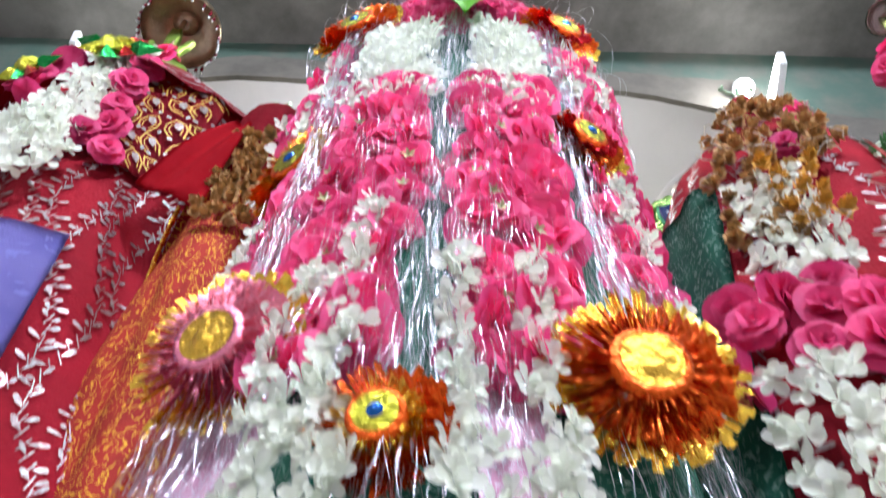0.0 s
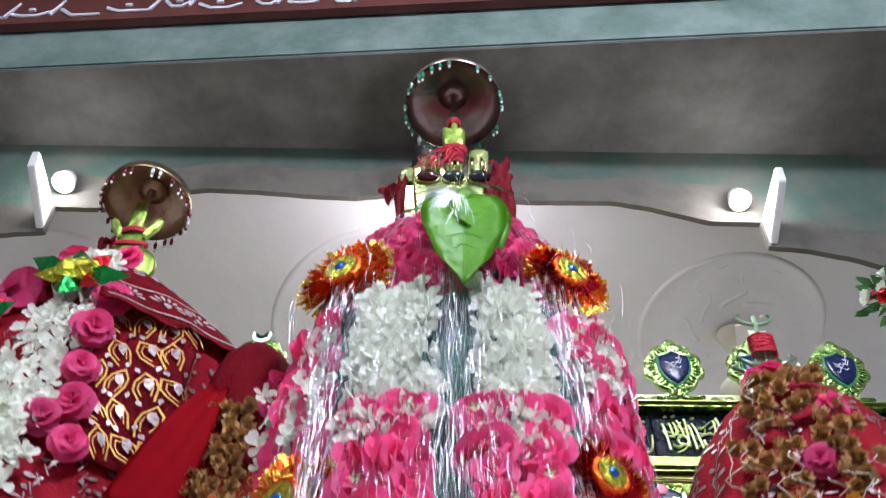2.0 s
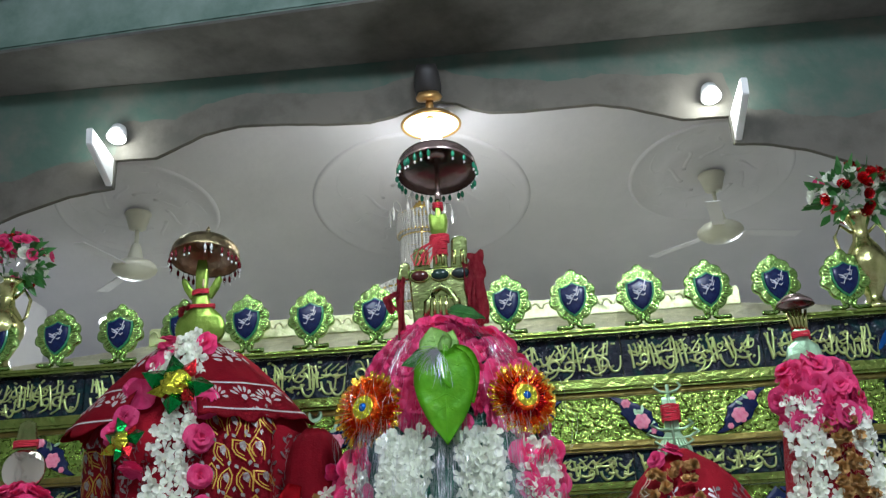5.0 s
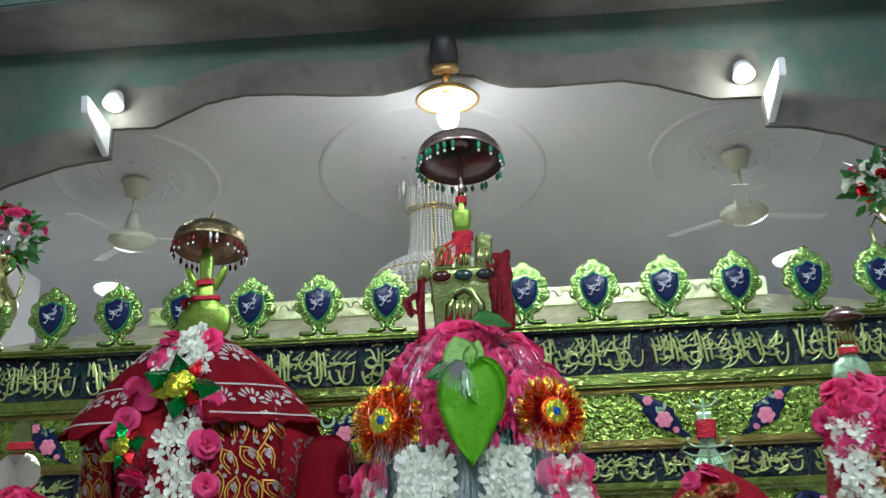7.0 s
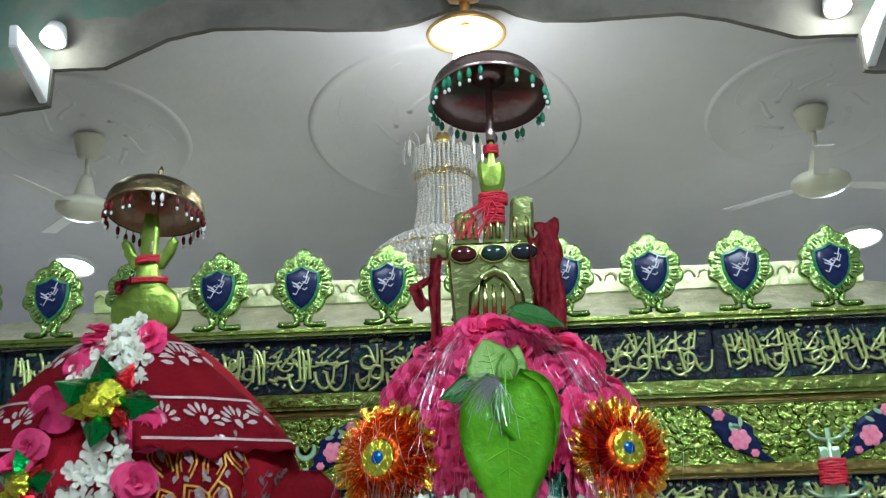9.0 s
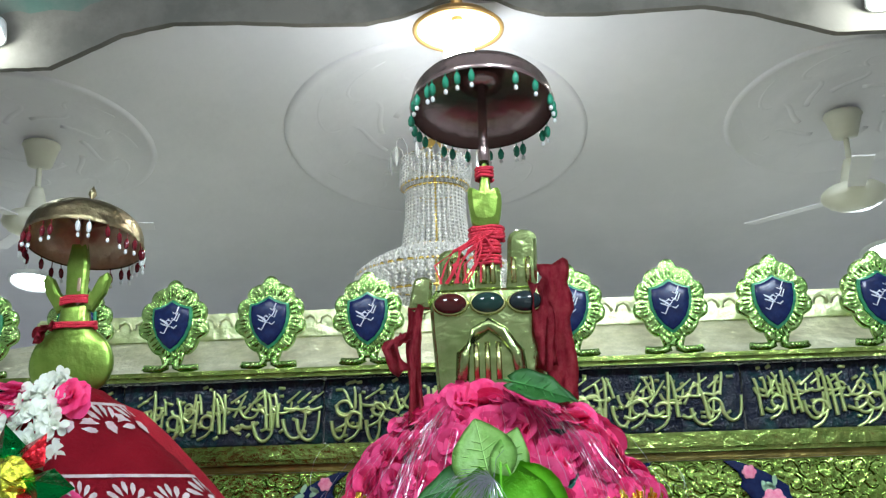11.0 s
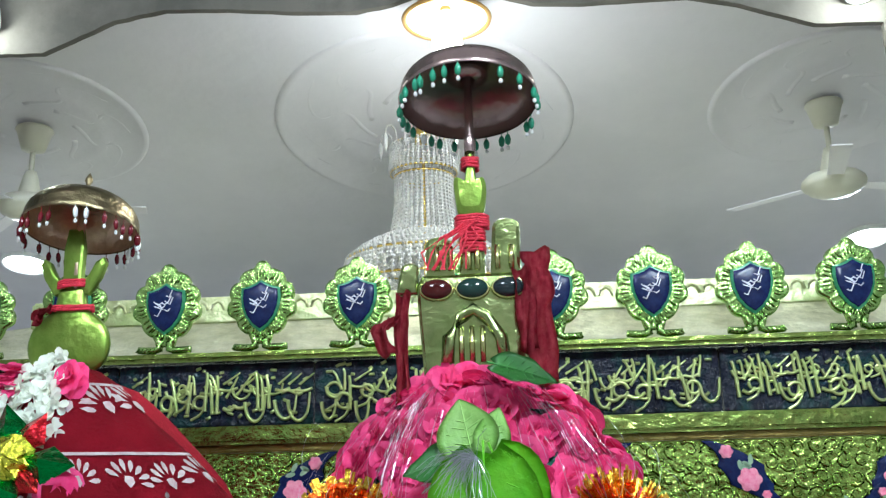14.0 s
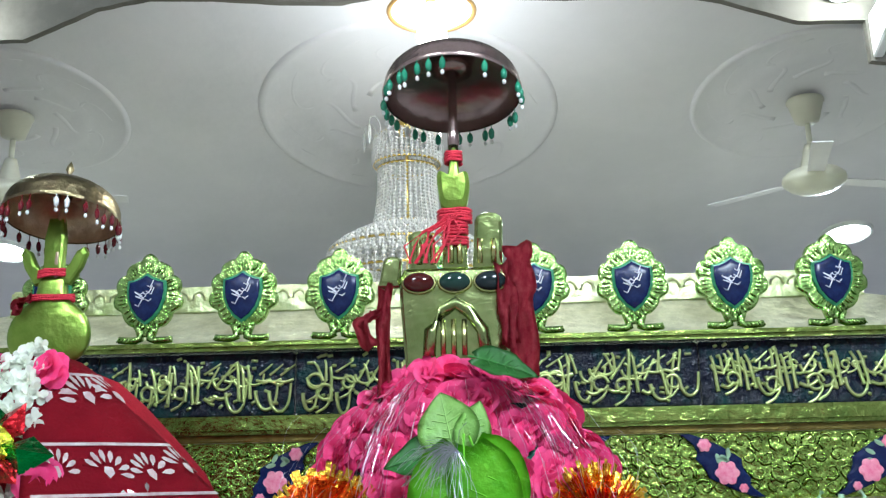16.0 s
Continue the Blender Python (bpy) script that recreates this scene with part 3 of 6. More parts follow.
for x, z in low:
    rim = min(3.84, max(z + 0.13, 3.50 if x < -1.19 or x > 1.04 else 3.70) + 0.05 * noise.noise((x * 3.1, 4.0, 0)) + 0.02 * noise.noise((x * 17, 1.0, 0)))
    front.append([bm.verts.new((x, ARCH_Y + 0.020, z)), bm.verts.new((x, ARCH_Y, z)), bm.verts.new((x, ARCH_Y, rim)), bm.verts.new((x, ARCH_Y, 3.87))])
for k in range(len(low) - 1):
    a, b = front[k], front[k + 1]
    for i in range(3):
        bm.faces.new((a[i], b[i], b[i + 1], a[i + 1])).material_index = 1 if i == 2 else 0
    bm.faces.new((b[0], a[0], back[k], back[k + 1]))
structure("arch_wall", bm, ["plaster_brown", "plaster_teal"], "scalloped arch of bare brown plaster under worn green paint")

# maroon fascia with an inscription over the beam, and a notice above it
fascia = structure("fascia", skewed(box(-3.38, 3.38, 1.385, 1.416, 4.01, 4.44), SIGN), "maroon", "dark maroon painted fascia with white lettering", "fascia")
random.seed(5)
bm = bmesh.new()
x = -2.4
while x < 1.2:
    w = random.uniform(0.06, 0.17)
    z = random.uniform(4.04, 4.075)
    tube([(x, 1.381, z + random.uniform(0, 0.04)), (x + w * 0.3, 1.381, z), (x + w * 0.7, 1.381, z), (x + w, 1.381, z + random.uniform(0.0, 0.03))], 0.008, 5, bm, 0.6)
    if random.random() < 0.6:
        tube([(x + w, 1.381, z), (x + w + 0.03, 1.381, z + 0.09)], 0.007, 5, bm, 0.6)
    if random.random() < 0.5:
        box(x + w * 0.4, x + w * 0.4 + 0.022, 1.376, 1.384, z + 0.03, z + 0.043, 0, bm)
    x += w + random.uniform(0.02, 0.05)
part("lettering", skewed(bm, SIGN), "enamel_white", fascia, "white painted lettering bars")
notice = tagged(part("notice", skewed(box(-1.75, -0.62, 1.372, 1.384, 4.20, 4.42, 0.002), SIGN), "sign_dark"), "dark notice with yellow letters on the fascia", "sign")
bm = bmesh.new()
for b in ((-1.75, -0.62, 4.20, 4.207), (-1.75, -0.62, 4.413, 4.42), (-1.75, -1.743, 4.207, 4.413), (-0.627, -0.62, 4.207, 4.413)):
    box(b[0], b[1], 1.368, 1.371, b[2], b[3], 0, bm)
part("border", skewed(bm, SIGN), "enamel_white", notice, "thin white border line")
txt = bpy.data.curves.new("word", "FONT")
txt.body, txt.size, txt.extrude, txt.shear = "PLEASE", 0.15, 0.002, 0.25
word = new("word", txt)
txt.materials.append(M["letter_yellow"])
word.parent = notice
word.matrix_basis = SIGN @ Matrix.Translation((-1.56, 1.367, 4.235)) @ Matrix.Rotation(math.radians(90), 4, "X")
word["label"] = "yellow italic capital letters"

# white side faces where the arch steps down beside the spotlights
for sx, zb, d in ((-1.205, 3.448, -1), (1.055, 3.418, 1)):
    bm = bmesh.new()
    outline = [(ARCH_Y - 0.003, zb), (ARCH_Y - 0.003, zb + 0.112), (1.565, zb + 0.142), (1.572, zb + 0.082)]
    sides = [[bm.verts.new((sx + o * 0.012, y, z)) for y, z in outline] for o in (-1, 1)]
    for k in range(4):
        bm.faces.new((sides[0][k], sides[0][(k + 1) % 4], sides[1][(k + 1) % 4], sides[1][k]))
    bm.faces.new(sides[0][::-1])
    bm.faces.new(sides[1])
    bmesh.ops.recalc_face_normals(bm, faces=bm.faces[:])
    bmesh.ops.bevel(bm, geom=bm.edges[:], offset=0.003, segments=2, affect="EDGES")
    structure("trim", bm, "white_paint", "white painted plaster return beside the arch", "trim")

# plaster ceiling roses, lying in the slope
def on_ceiling(cx, cy):
    return Matrix.Translation((cx, cy, ceil_z(cy))) @ Matrix.Rotation(-math.atan(TILT), 4, "X")


def ceiling_ring(cx, cy, r, swirls):
    at = on_ceiling(cx, cy)
    bm = lathe([(0.0, -0.004), (r * 0.55, -0.0045), (r * 0.60, -0.007), (r * 0.65, -0.004), (r * 0.93, -0.004), (r * 0.95, -0.007), (r * 0.975, -0.008), (r * 0.99, -0.005), (r, 0.0)], 72, at)
    ring = structure("ceiling_rose", bm, "plaster_white", "round moulded plaster rose on the white ceiling", "ceiling rose", True)
    bm = bmesh.new()
    for k in range(swirls):
        a = 2 * math.pi * k / swirls
        pts = []
        for i in range(19):
            f = i / 18
            ang, rad = a + 1.1 * f + 0.30 * math.sin(f * 6), r * (0.36 + 0.50 * f)
            pts.append(at @ Vector((rad * math.cos(ang), rad * math.sin(ang), 0.0125)))
        tube(pts, 0.0195, 14, bm, 0.86)
        for side in (-1, 1):
            f = 0.45
            ang = a + 0.9 * f + 0.35 * math.sin(f * 6)
            base = Vector((r * 0.6 * math.cos(ang), r * 0.6 * math.sin(ang), 0.0125))
            tube([at @ (base + Vector((math.cos(ang + side * (0.5 + 0.9 * q)), math.sin(ang + side * (0.5 + 0.9 * q)), 0)) * r * 0.13 * q) for q in (0, 0.2, 0.4, 0.6, 0.8, 1.0)], 0.0185, 12, bm, 0.9)
    part("relief", bm, "plaster_white", ring, "", True)


ROSE, FANS = (-0.115, 2.345), [(1.075, 2.315), (-1.30, 2.255)]
ceiling_ring(*ROSE, 0.455, 11)
for cx, cy in FANS:
    ceiling_ring(cx, cy, 0.335, 9)


def ceiling_fan(cx, cy, motor_z):
    top = ceil_z(cy)
    fan = thing("ceiling_fan", (cx, cy, top - 0.01), "cream ceiling fan with a round motor hanging from the plaster rose", "fan", "fans under the ceiling")
    part("canopy", lathe([(0, 0.0), (0.052, -0.004), (0.055, -0.012), (0.050, -0.02), (0.034, -0.075), (0.014, -0.082), (0, -0.082)], 24, Matrix.Translation((cx, cy, top - 0.004))), "cream_plastic", fan, "", True)
    part("downrod", lathe([(0, 0), (0.008, 0), (0.008, motor_z + 0.10 - top + 0.08), (0, motor_z + 0.10 - top + 0.08)], 12, Matrix.Translation((cx, cy, top - 0.08))), "cream_plastic", fan, "", True)
    part("coupling", lathe([(0, 0.11), (0.016, 0.11), (0.022, 0.09), (0.034, 0.04), (0.036, 0.028), (0, 0.028)], 24, Matrix.Translation((cx, cy, motor_z))), "cream_plastic", fan, "", True)
    part("motor", lathe([(0, 0.03), (0.05, 0.030), (0.072, 0.026), (0.088, 0.012), (0.091, 0.0), (0.086, -0.012), (0.074, -0.018), (0.072, -0.024), (0.055, -0.028), (0.052, -0.034), (0.02, -0.038), (0, -0.038)], 40, Matrix.Translation((cx, cy, motor_z))), "cream_plastic", fan, "", True)
    for k in range(3):
        m = Matrix.Translation((cx, cy, motor_z)) @ Matrix.Rotation(2 * math.pi * k / 3 + 0.26, 4, "Z") @ Matrix.Rotation(-0.10, 4, "X")
        bm = box(0.08, 0.34, -0.028, 0.028, 0.0, 0.003, 0.001)
        for v in bm.verts:
            v.co.y *= 0.75 + 0.7 * v.co.x
        bm.transform(m)
        part("blade", bm, "plaster_white", fan)


ceiling_fan(*FANS[0], 3.292)
ceiling_fan(*FANS[1], 3.308)

for lx, ly in DOWNLIGHTS:
    dl = thing("downlight", (lx, ly, ceil_z(ly) - 0.01), "round white lit downlight in the ceiling", "downlight", "downlights in the ceiling")
    m = on_ceiling(lx, ly)
    part("trim_ring", lathe([(0.096, 0.004), (0.096, -0.012), (0.086, -0.016), (0.082, -0.006)], 32, m), "white_paint", dl, "", True)
    part("diffuser", lathe([(0.082, -0.006), (0.04, -0.010), (0, -0.011)], 32, m), "led_white", dl, "glowing white diffuser", True)

for lx, lz in SPOTS:
    p = Vector((lx, ARCH_Y - 0.035, lz))
    sp = thing("spotlight", p, "small round white spotlight, lit, on the arch wall", "spotlight", "spotlights on the arch")
    m = Matrix.Translation(p) @ Matrix.Rotation(math.radians(162), 4, "X")
    part("housing", lathe([(0, -0.04), (0.026, -0.04), (0.034, -0.01), (0.038, 0.010), (0.033, 0.012)], 24, m), "white_paint", sp, "", True)
    part("lens", lathe([(0.033, 0.010), (0.022, 0.015), (0, 0.017)], 24, m), "led_white", sp, "glowing white lens", True)

# fittings made up for the added fill panels
for lx, ly in FILL_PANELS:
    pl = thing("ceiling_light", (lx, ly, 4.44), "square white lit fill panel added out of view on the ceiling", "ceiling light", "panel lights")
    part("frame", box(lx - 0.32, lx + 0.32, ly - 0.32, ly + 0.32, 4.40, 4.446, 0.005), "white_paint", pl)
    part("diffuser", box(lx - 0.28, lx + 0.28, ly - 0.28, ly + 0.28, 4.392, 4.399), "led_white", pl)

# pendant lamp at the crown of the arch
pen = thing("pendant_lamp", (-0.015, ARCH_Y - 0.03, 3.77), "black-holder pendant lamp with a lit dish shade and globe bulb", "lamp")
m = Matrix.Translation((-0.018, ARCH_Y - 0.06, 3.745)) @ Matrix.Rotation(math.radians(28), 4, "X")
part("holder", lathe([(0, 0.05), (0.035, 0.05), (0.044, 0.02), (0.05, -0.03), (0.045, -0.065), (0, -0.065)], 24, m), "black_plastic", pen, "", True)
m = Matrix.Translation((-0.012, 1.665, 3.645)) @ Matrix.Rotation(math.radians(22), 4, "X")
part("socket_disc", lathe([(0, 0.02), (0.036, 0.02), (0.048, 0.0), (0.04, -0.012), (0, -0.014)], 28, m), "lamp_rim", pen, "amber plastic socket disc", True)
part("stem", lathe([(0, 0.10), (0.014, 0.10), (0.014, 0.0), (0, 0.0)], 14, Matrix.Translation((-0.011, 1.662, 3.55))), "lamp_rim", pen, "", True)
m = Matrix.Translation((-0.009, 1.66, 3.537))
part("shade", lathe([(0.02, 0.040), (0.05, 0.036), (0.082, 0.020), (0.097, 0.0), (0.100, -0.005)], 40, m), "lamp_rim", pen, "amber-rimmed dish shade", True)
part("shade_rim", lathe([(0.094, 0.004), (0.101, 0.003), (0.107, -0.003), (0.105, -0.009), (0.098, -0.009), (0.094, -0.004)], 40, m), "lamp_rim", pen, "amber rim of the dish", True)
part("shade_lining", lathe([(0.0, 0.028), (0.04, 0.026), (0.076, 0.014), (0.095, -0.003)], 40, m), "shade_inner", pen, "glowing cream lining", True)
part("bulb", lathe([(0, 0.02), (0.014, 0.014), (0.026, -0.02), (0.034, -0.05), (0.036, -0.07), (0.030, -0.092), (0.016, -0.105), (0, -0.108)], 24, m), "lamp_glass", pen, "glowing globe bulb", True)

# white pier seen past the corner of the shrine
structure("pier", box(-2.10, -1.70, 1.95, 2.35, 0.004, 3.20, 0.01), "plaster_white", "plain white plastered pier beside the shrine", "pier")

# ---- the gilt shrine ----
SX0, SX1, SY = -1.66, 1.45, 1.72
shrine = thing("shrine", (-0.1, 2.2, 0.0), "gilded embossed metal shrine with blue enamel inscription bands", "shrine")
part("plinth", box(SX0, SX1, SY + 0.02, 2.72, 0.002, 1.95, 0.01), "cloth_green_print", shrine, "dark green cloth-hung lower body")
LEVELS = [("cornice", 2.764, 2.744, 0.045, "gold"), ("upper_rail", 2.602, 2.562, 0.035, "gold"), ("middle_rail", 2.404, 2.376, 0.03, "gold_dark"),
          ("lower_rail", 2.282, 2.252, 0.03, "gold"), ("foot_rail", 2.06, 2.03, 0.03, "gold")]
for nm, zt, zb, proud, mt in LEVELS:
    bm = box(SX0 - proud, SX1 + proud, SY - proud, 2.72 + proud, zb, zt, 0.009)
    part(nm, bm, mt, shrine)
part("cove", box(SX0 - 0.01, SX1 + 0.01, SY - 0.012, 2.72, 2.546, 2.561, 0.004), "gold_dark", shrine)


def band(name, z0, z1):
    n = 7
    for k in range(n):
        x0 = SX0 + (SX1 - SX0) * k / n
        x1 = SX0 + (SX1 - SX0) * (k + 1) / n - 0.004
        panel = part(name, box(x0, x1, SY - 0.004, SY + 0.03, z0, z1, 0.003), "enamel_blue", shrine, "dark blue enamel panel with gilt writing")
        bm = bmesh.new()
        h = z1 - z0
        x = x0 + 0.012
        y, full = SY - 0.008, h
        for tier in (0, 1):
            x, h = x0 + random.uniform(0.010, 0.03), full * (1.0 if tier == 0 else 0.52)
            while x < x1 - 0.035:
                kind, r = random.random(), 0.0050 - 0.0010 * tier
                zb = z0 + full * (0.22 if tier == 0 else 0.52) + h * random.uniform(-0.05, 0.06)
                if kind < 0.36:      # upright stroke, a little curved
                    t, lean = h * random.uniform(0.50, 0.66), random.uniform(-0.006, 0.010)
                    tube(round_off([(x + lean, y, zb), (x + lean * 0.3, y, zb + t * 0.4), (x - lean * 0.4, y, zb + t * 0.8), (x - lean - 0.003, y, zb + t)], False), r, 5, bm, 0.7)
                    x += random.uniform(0.011, 0.016)
                elif kind < 0.62:    # deep bowl with a raised end
                    w, dip = random.uniform(0.030, 0.050), h * random.uniform(0.22, 0.36)
                    tube(round_off([(x + w * (0.5 - 0.5 * math.cos(f * math.pi / 6)), y, zb + h * 0.16 - dip * math.sin(f * math.pi / 6) + (h * 0.12 if f == 6 else 0)) for f in range(7)], False), r, 5, bm, 0.6)
                    x += w * 0.60
                elif kind < 0.80:    # small loop with a tail
                    q = h * random.uniform(0.09, 0.13)
                    cz = zb + h * random.uniform(0.10, 0.25)
                    loop = [(x + 0.008 + q * math.cos(f * math.pi / 4), y, cz + q * math.sin(f * math.pi / 4)) for f in range(9)]
                    tube(round_off(loop + [(x + 0.004 + q * 0.6, y, cz - q * 1.8), (x - 0.012, y, cz - q * 2.6)], False), r * 0.9, 5, bm, 0.7)
                    x += 0.022
                else:                # long slanting stroke over a level bar
                    w = random.uniform(0.024, 0.045)
                    tube(round_off([(x, y, zb + h * 0.06), (x + w * 0.5, y, zb), (x + w, y, zb + h * 0.10)], False), r, 5, bm, 0.8)
                    tube(round_off([(x + w * 0.2, y, zb + h * 0.22), (x + w * 0.7, y, zb + h * 0.40), (x + w * 1.1, y, zb + h * 0.56)], False), r * 0.8, 5, bm, 0.5)
                    x += w * 0.7
                for _ in range(random.choice((1, 1, 2))):
                    zz = z0 + full * random.uniform(0.10, 0.92)
                    tube([(x - 0.01, y, zz), (x - 0.01 + random.uniform(0.006, 0.014), y, zz + random.uniform(-0.006, 0.008))], 0.0036, 4, bm)
        tagged(part("gilt_writing", bm, "gilt_stroke", panel, "raised gilt writing strokes", True), kind="stuff")


random.seed(11)
band("inscription_panel", 2.604, 2.742)
band("lower_inscription_panel", 2.284, 2.374)


def scroll_relief(bm, x0, x1, z0, z1, pitch):
    """Curled leaf scrolls in low relief."""
    z = z0 + pitch * 0.5
    r = 0
    while z < z1:
        x = x0 + pitch * (0.5 if r % 2 else 0.2)
        while x < x1:
            d = random.choice((-1, 1))
            a0 = random.uniform(0, 6.28)
            pts = [(x + pitch * 0.52 * (1 - f / 9) * math.cos(a0 + d * f * 0.75), SY - 0.001, z + pitch * 0.52 * (1 - f / 9) * math.sin(a0 + d * f * 0.75)) for f in range(9)]
            tube(pts, pitch * 0.13, 5, bm, 0.6)
            x += pitch * random.uniform(0.85, 1.05)
        z += pitch * 0.8
        r += 1


for nm, z0, z1 in (("embossed_panel", 2.406, 2.545), ("lower_embossed_panel", 2.062, 2.250)):
    panel = part(nm, box(SX0 + 0.004, SX1 - 0.004, SY - 0.002, SY + 0.03, z0, z1), "gold_deep", shrine, "embossed gilt sheet with leaf scrolls")
    bm = bmesh.new()
    scroll_relief(bm, SX0 + 0.02, SX1 - 0.02, z0 + 0.004, z1 - 0.014, 0.040)
    tagged(part("scroll_relief", bm, "gold_deep", panel, "curled leaf relief in gilt metal", True), kind="stuff")


def flower_outline(n, r, lobe=0.22):
    return [(r * (1 - lobe + lobe * abs(math.cos(n * a / 2))) * math.cos(a), r * (1 - lobe + lobe * abs(math.cos(n * a / 2))) * math.sin(a)) for a in [2 * math.pi * k / 40 for k in range(40)]]


def enamel_spray(x, z0, z1, flip):
    """A dark blue enamel S-shaped cartouche with pink flowers."""
    h = z1 - z0
    mid = [(flip * 0.074 * (0.6 * (f / 5 - 1) ** 3 + 0.4 * (f / 5 - 1)), z1 - h * f / 10) for f in range(11)]
    wide = [0.011 + 0.031 * math.sin(math.pi * f / 10) ** 1.1 + (0.008 if f in (4, 7) else 0) for f in range(11)]
    left = [(x + mx - w, z) for (mx, z), w in zip(mid, wide)]
    right = [(x + mx + w, z) for (mx, z), w in zip(mid, wide)]
    body = part("enamel_cartouche", plate(left + right[::-1], 0.008, m=Matrix.Translation((0, SY - 0.006, 0)), bulge=0.002), "enamel_navy", shrine, "dark blue enamel cartouche with painted pink flowers")
    for k, (fx, fz, r) in enumerate(((0.008 * flip, 0.38, 0.026), (-0.036 * flip, 0.82, 0.015), (0.040 * flip, 0.14, 0.010))):
        m = Matrix.Translation((x + fx, SY - 0.014, z0 + h * fz))
        fl = part("painted_flower", plate(flower_outline(6, r), 0.003, m=m, bulge=0.0015), "flower_pink", body, "pink enamel flower")
    for k in range(4):
        a = random.uniform(0, 6.28)
        m = Matrix.Translation((x + random.uniform(-0.02, 0.02), SY - 0.0125, z0 + h * random.uniform(0.5, 0.8))) @ Matrix.Rotation(a, 4, "Y")
        part("painted_leaf", plate(ellipse(0, 0, 0.011, 0.005, 10), 0.002, None, m), "palm_pale", body, "small pale green enamel leaf")


for k in range(-8, 5):
    x = 0.589 + 0.316 * k
    if SX0 + 0.08 < x < SX1 - 0.08:
        enamel_spray(x, 2.410, 2.543, 1 if k % 2 == 0 else -1)
        enamel_spray(x + 0.158, 2.075, 2.24, -1 if k % 2 == 0 else 1)

for x0, x1 in ((SX0 - 0.012, SX0 + 0.10), (SX1 - 0.10, SX1 + 0.012)):
    for z0, z1 in ((2.604, 2.742), (2.410, 2.543), (2.284, 2.374)):
        blk = part("corner_block", box(x0, x1, SY - 0.012, SY + 0.04, z0, z1, 0.004), "enamel_blue", shrine, "dark enamel corner block with blue leaves")
        for k in range(3):
            m = Matrix.Translation((x0 + 0.03 + 0.026 * k, SY - 0.016, (z0 + z1) / 2)) @ Matrix.Rotation(0.6 - 0.5 * k, 4, "Y")
            part("blue_leaf", plate(ellipse(0, 0, 0.010, (z1 - z0) * 0.36, 12), 0.004, m=m, bulge=0.003), "foil_blue", blk)

# hipped roof of pale embossed sheet with a gilt ridge rail
bm = bmesh.new()
base = [(SX0 - 0.02, SY - 0.01), (SX1 + 0.02, SY - 0.01), (SX1 + 0.02, 2.74), (SX0 - 0.02, 2.74)]
top = [(-1.05, 1.905), (0.98, 1.905), (0.98, 2.02), (-1.05, 2.02)]
lowv = [bm.verts.new((x, y, 2.7665)) for x, y in base]
topv = [bm.verts.new((x, y, 2.880)) for x, y in top]
for k in range(4):
    bm.faces.new((lowv[k], lowv[(k + 1) % 4], topv[(k + 1) % 4], topv[k]))
bm.faces.new(topv)
bm.faces.new(lowv[::-1])
part("roof", bm, "silver_sheet", shrine, "pale embossed metal hipped roof")
part("ridge_rail", box(-1.07, 1.00, 1.875, 1.905, 2.862, 2.932, 0.006), "rail_gilt", shrine, "gilt pierced ridge rail")
bm = bmesh.new()
random.seed(3)
for k in range(50):
    x = -1.05 + k * 0.041
    for d in (1, -1):
        tube([(x + 0.016 * math.cos(a) * d, 1.872, 2.897 + 0.022 * math.sin(a)) for a in (0, 0.8, 1.6, 2.4, 3.1)], 0.004, 4, bm)
part("rail_relief", bm, "rail_gilt", shrine, "", True)


# crest finials
def finial_outline():
    """A pointed leaf with eleven rounded lobes parted by sharp nicks, drawn in to a neck at its foot."""
    pts = []
    for k in range(121):
        a = 2 * math.pi * k / 121
        sx, sz = math.sin(a), math.cos(a)
        r = 0.885 + 0.155 * abs(math.cos(5.5 * a)) ** 0.55
        x, z = 0.076 * r * sx, 0.086 * r * sz
        if sz > 0.90:
            z += 0.012 * (sz - 0.90) / 0.10
        if sz < -0.25:
            x *= 1 - 0.45 * (-sz - 0.25) / 0.75
        pts.append((x, z + 0.008))
    return pts


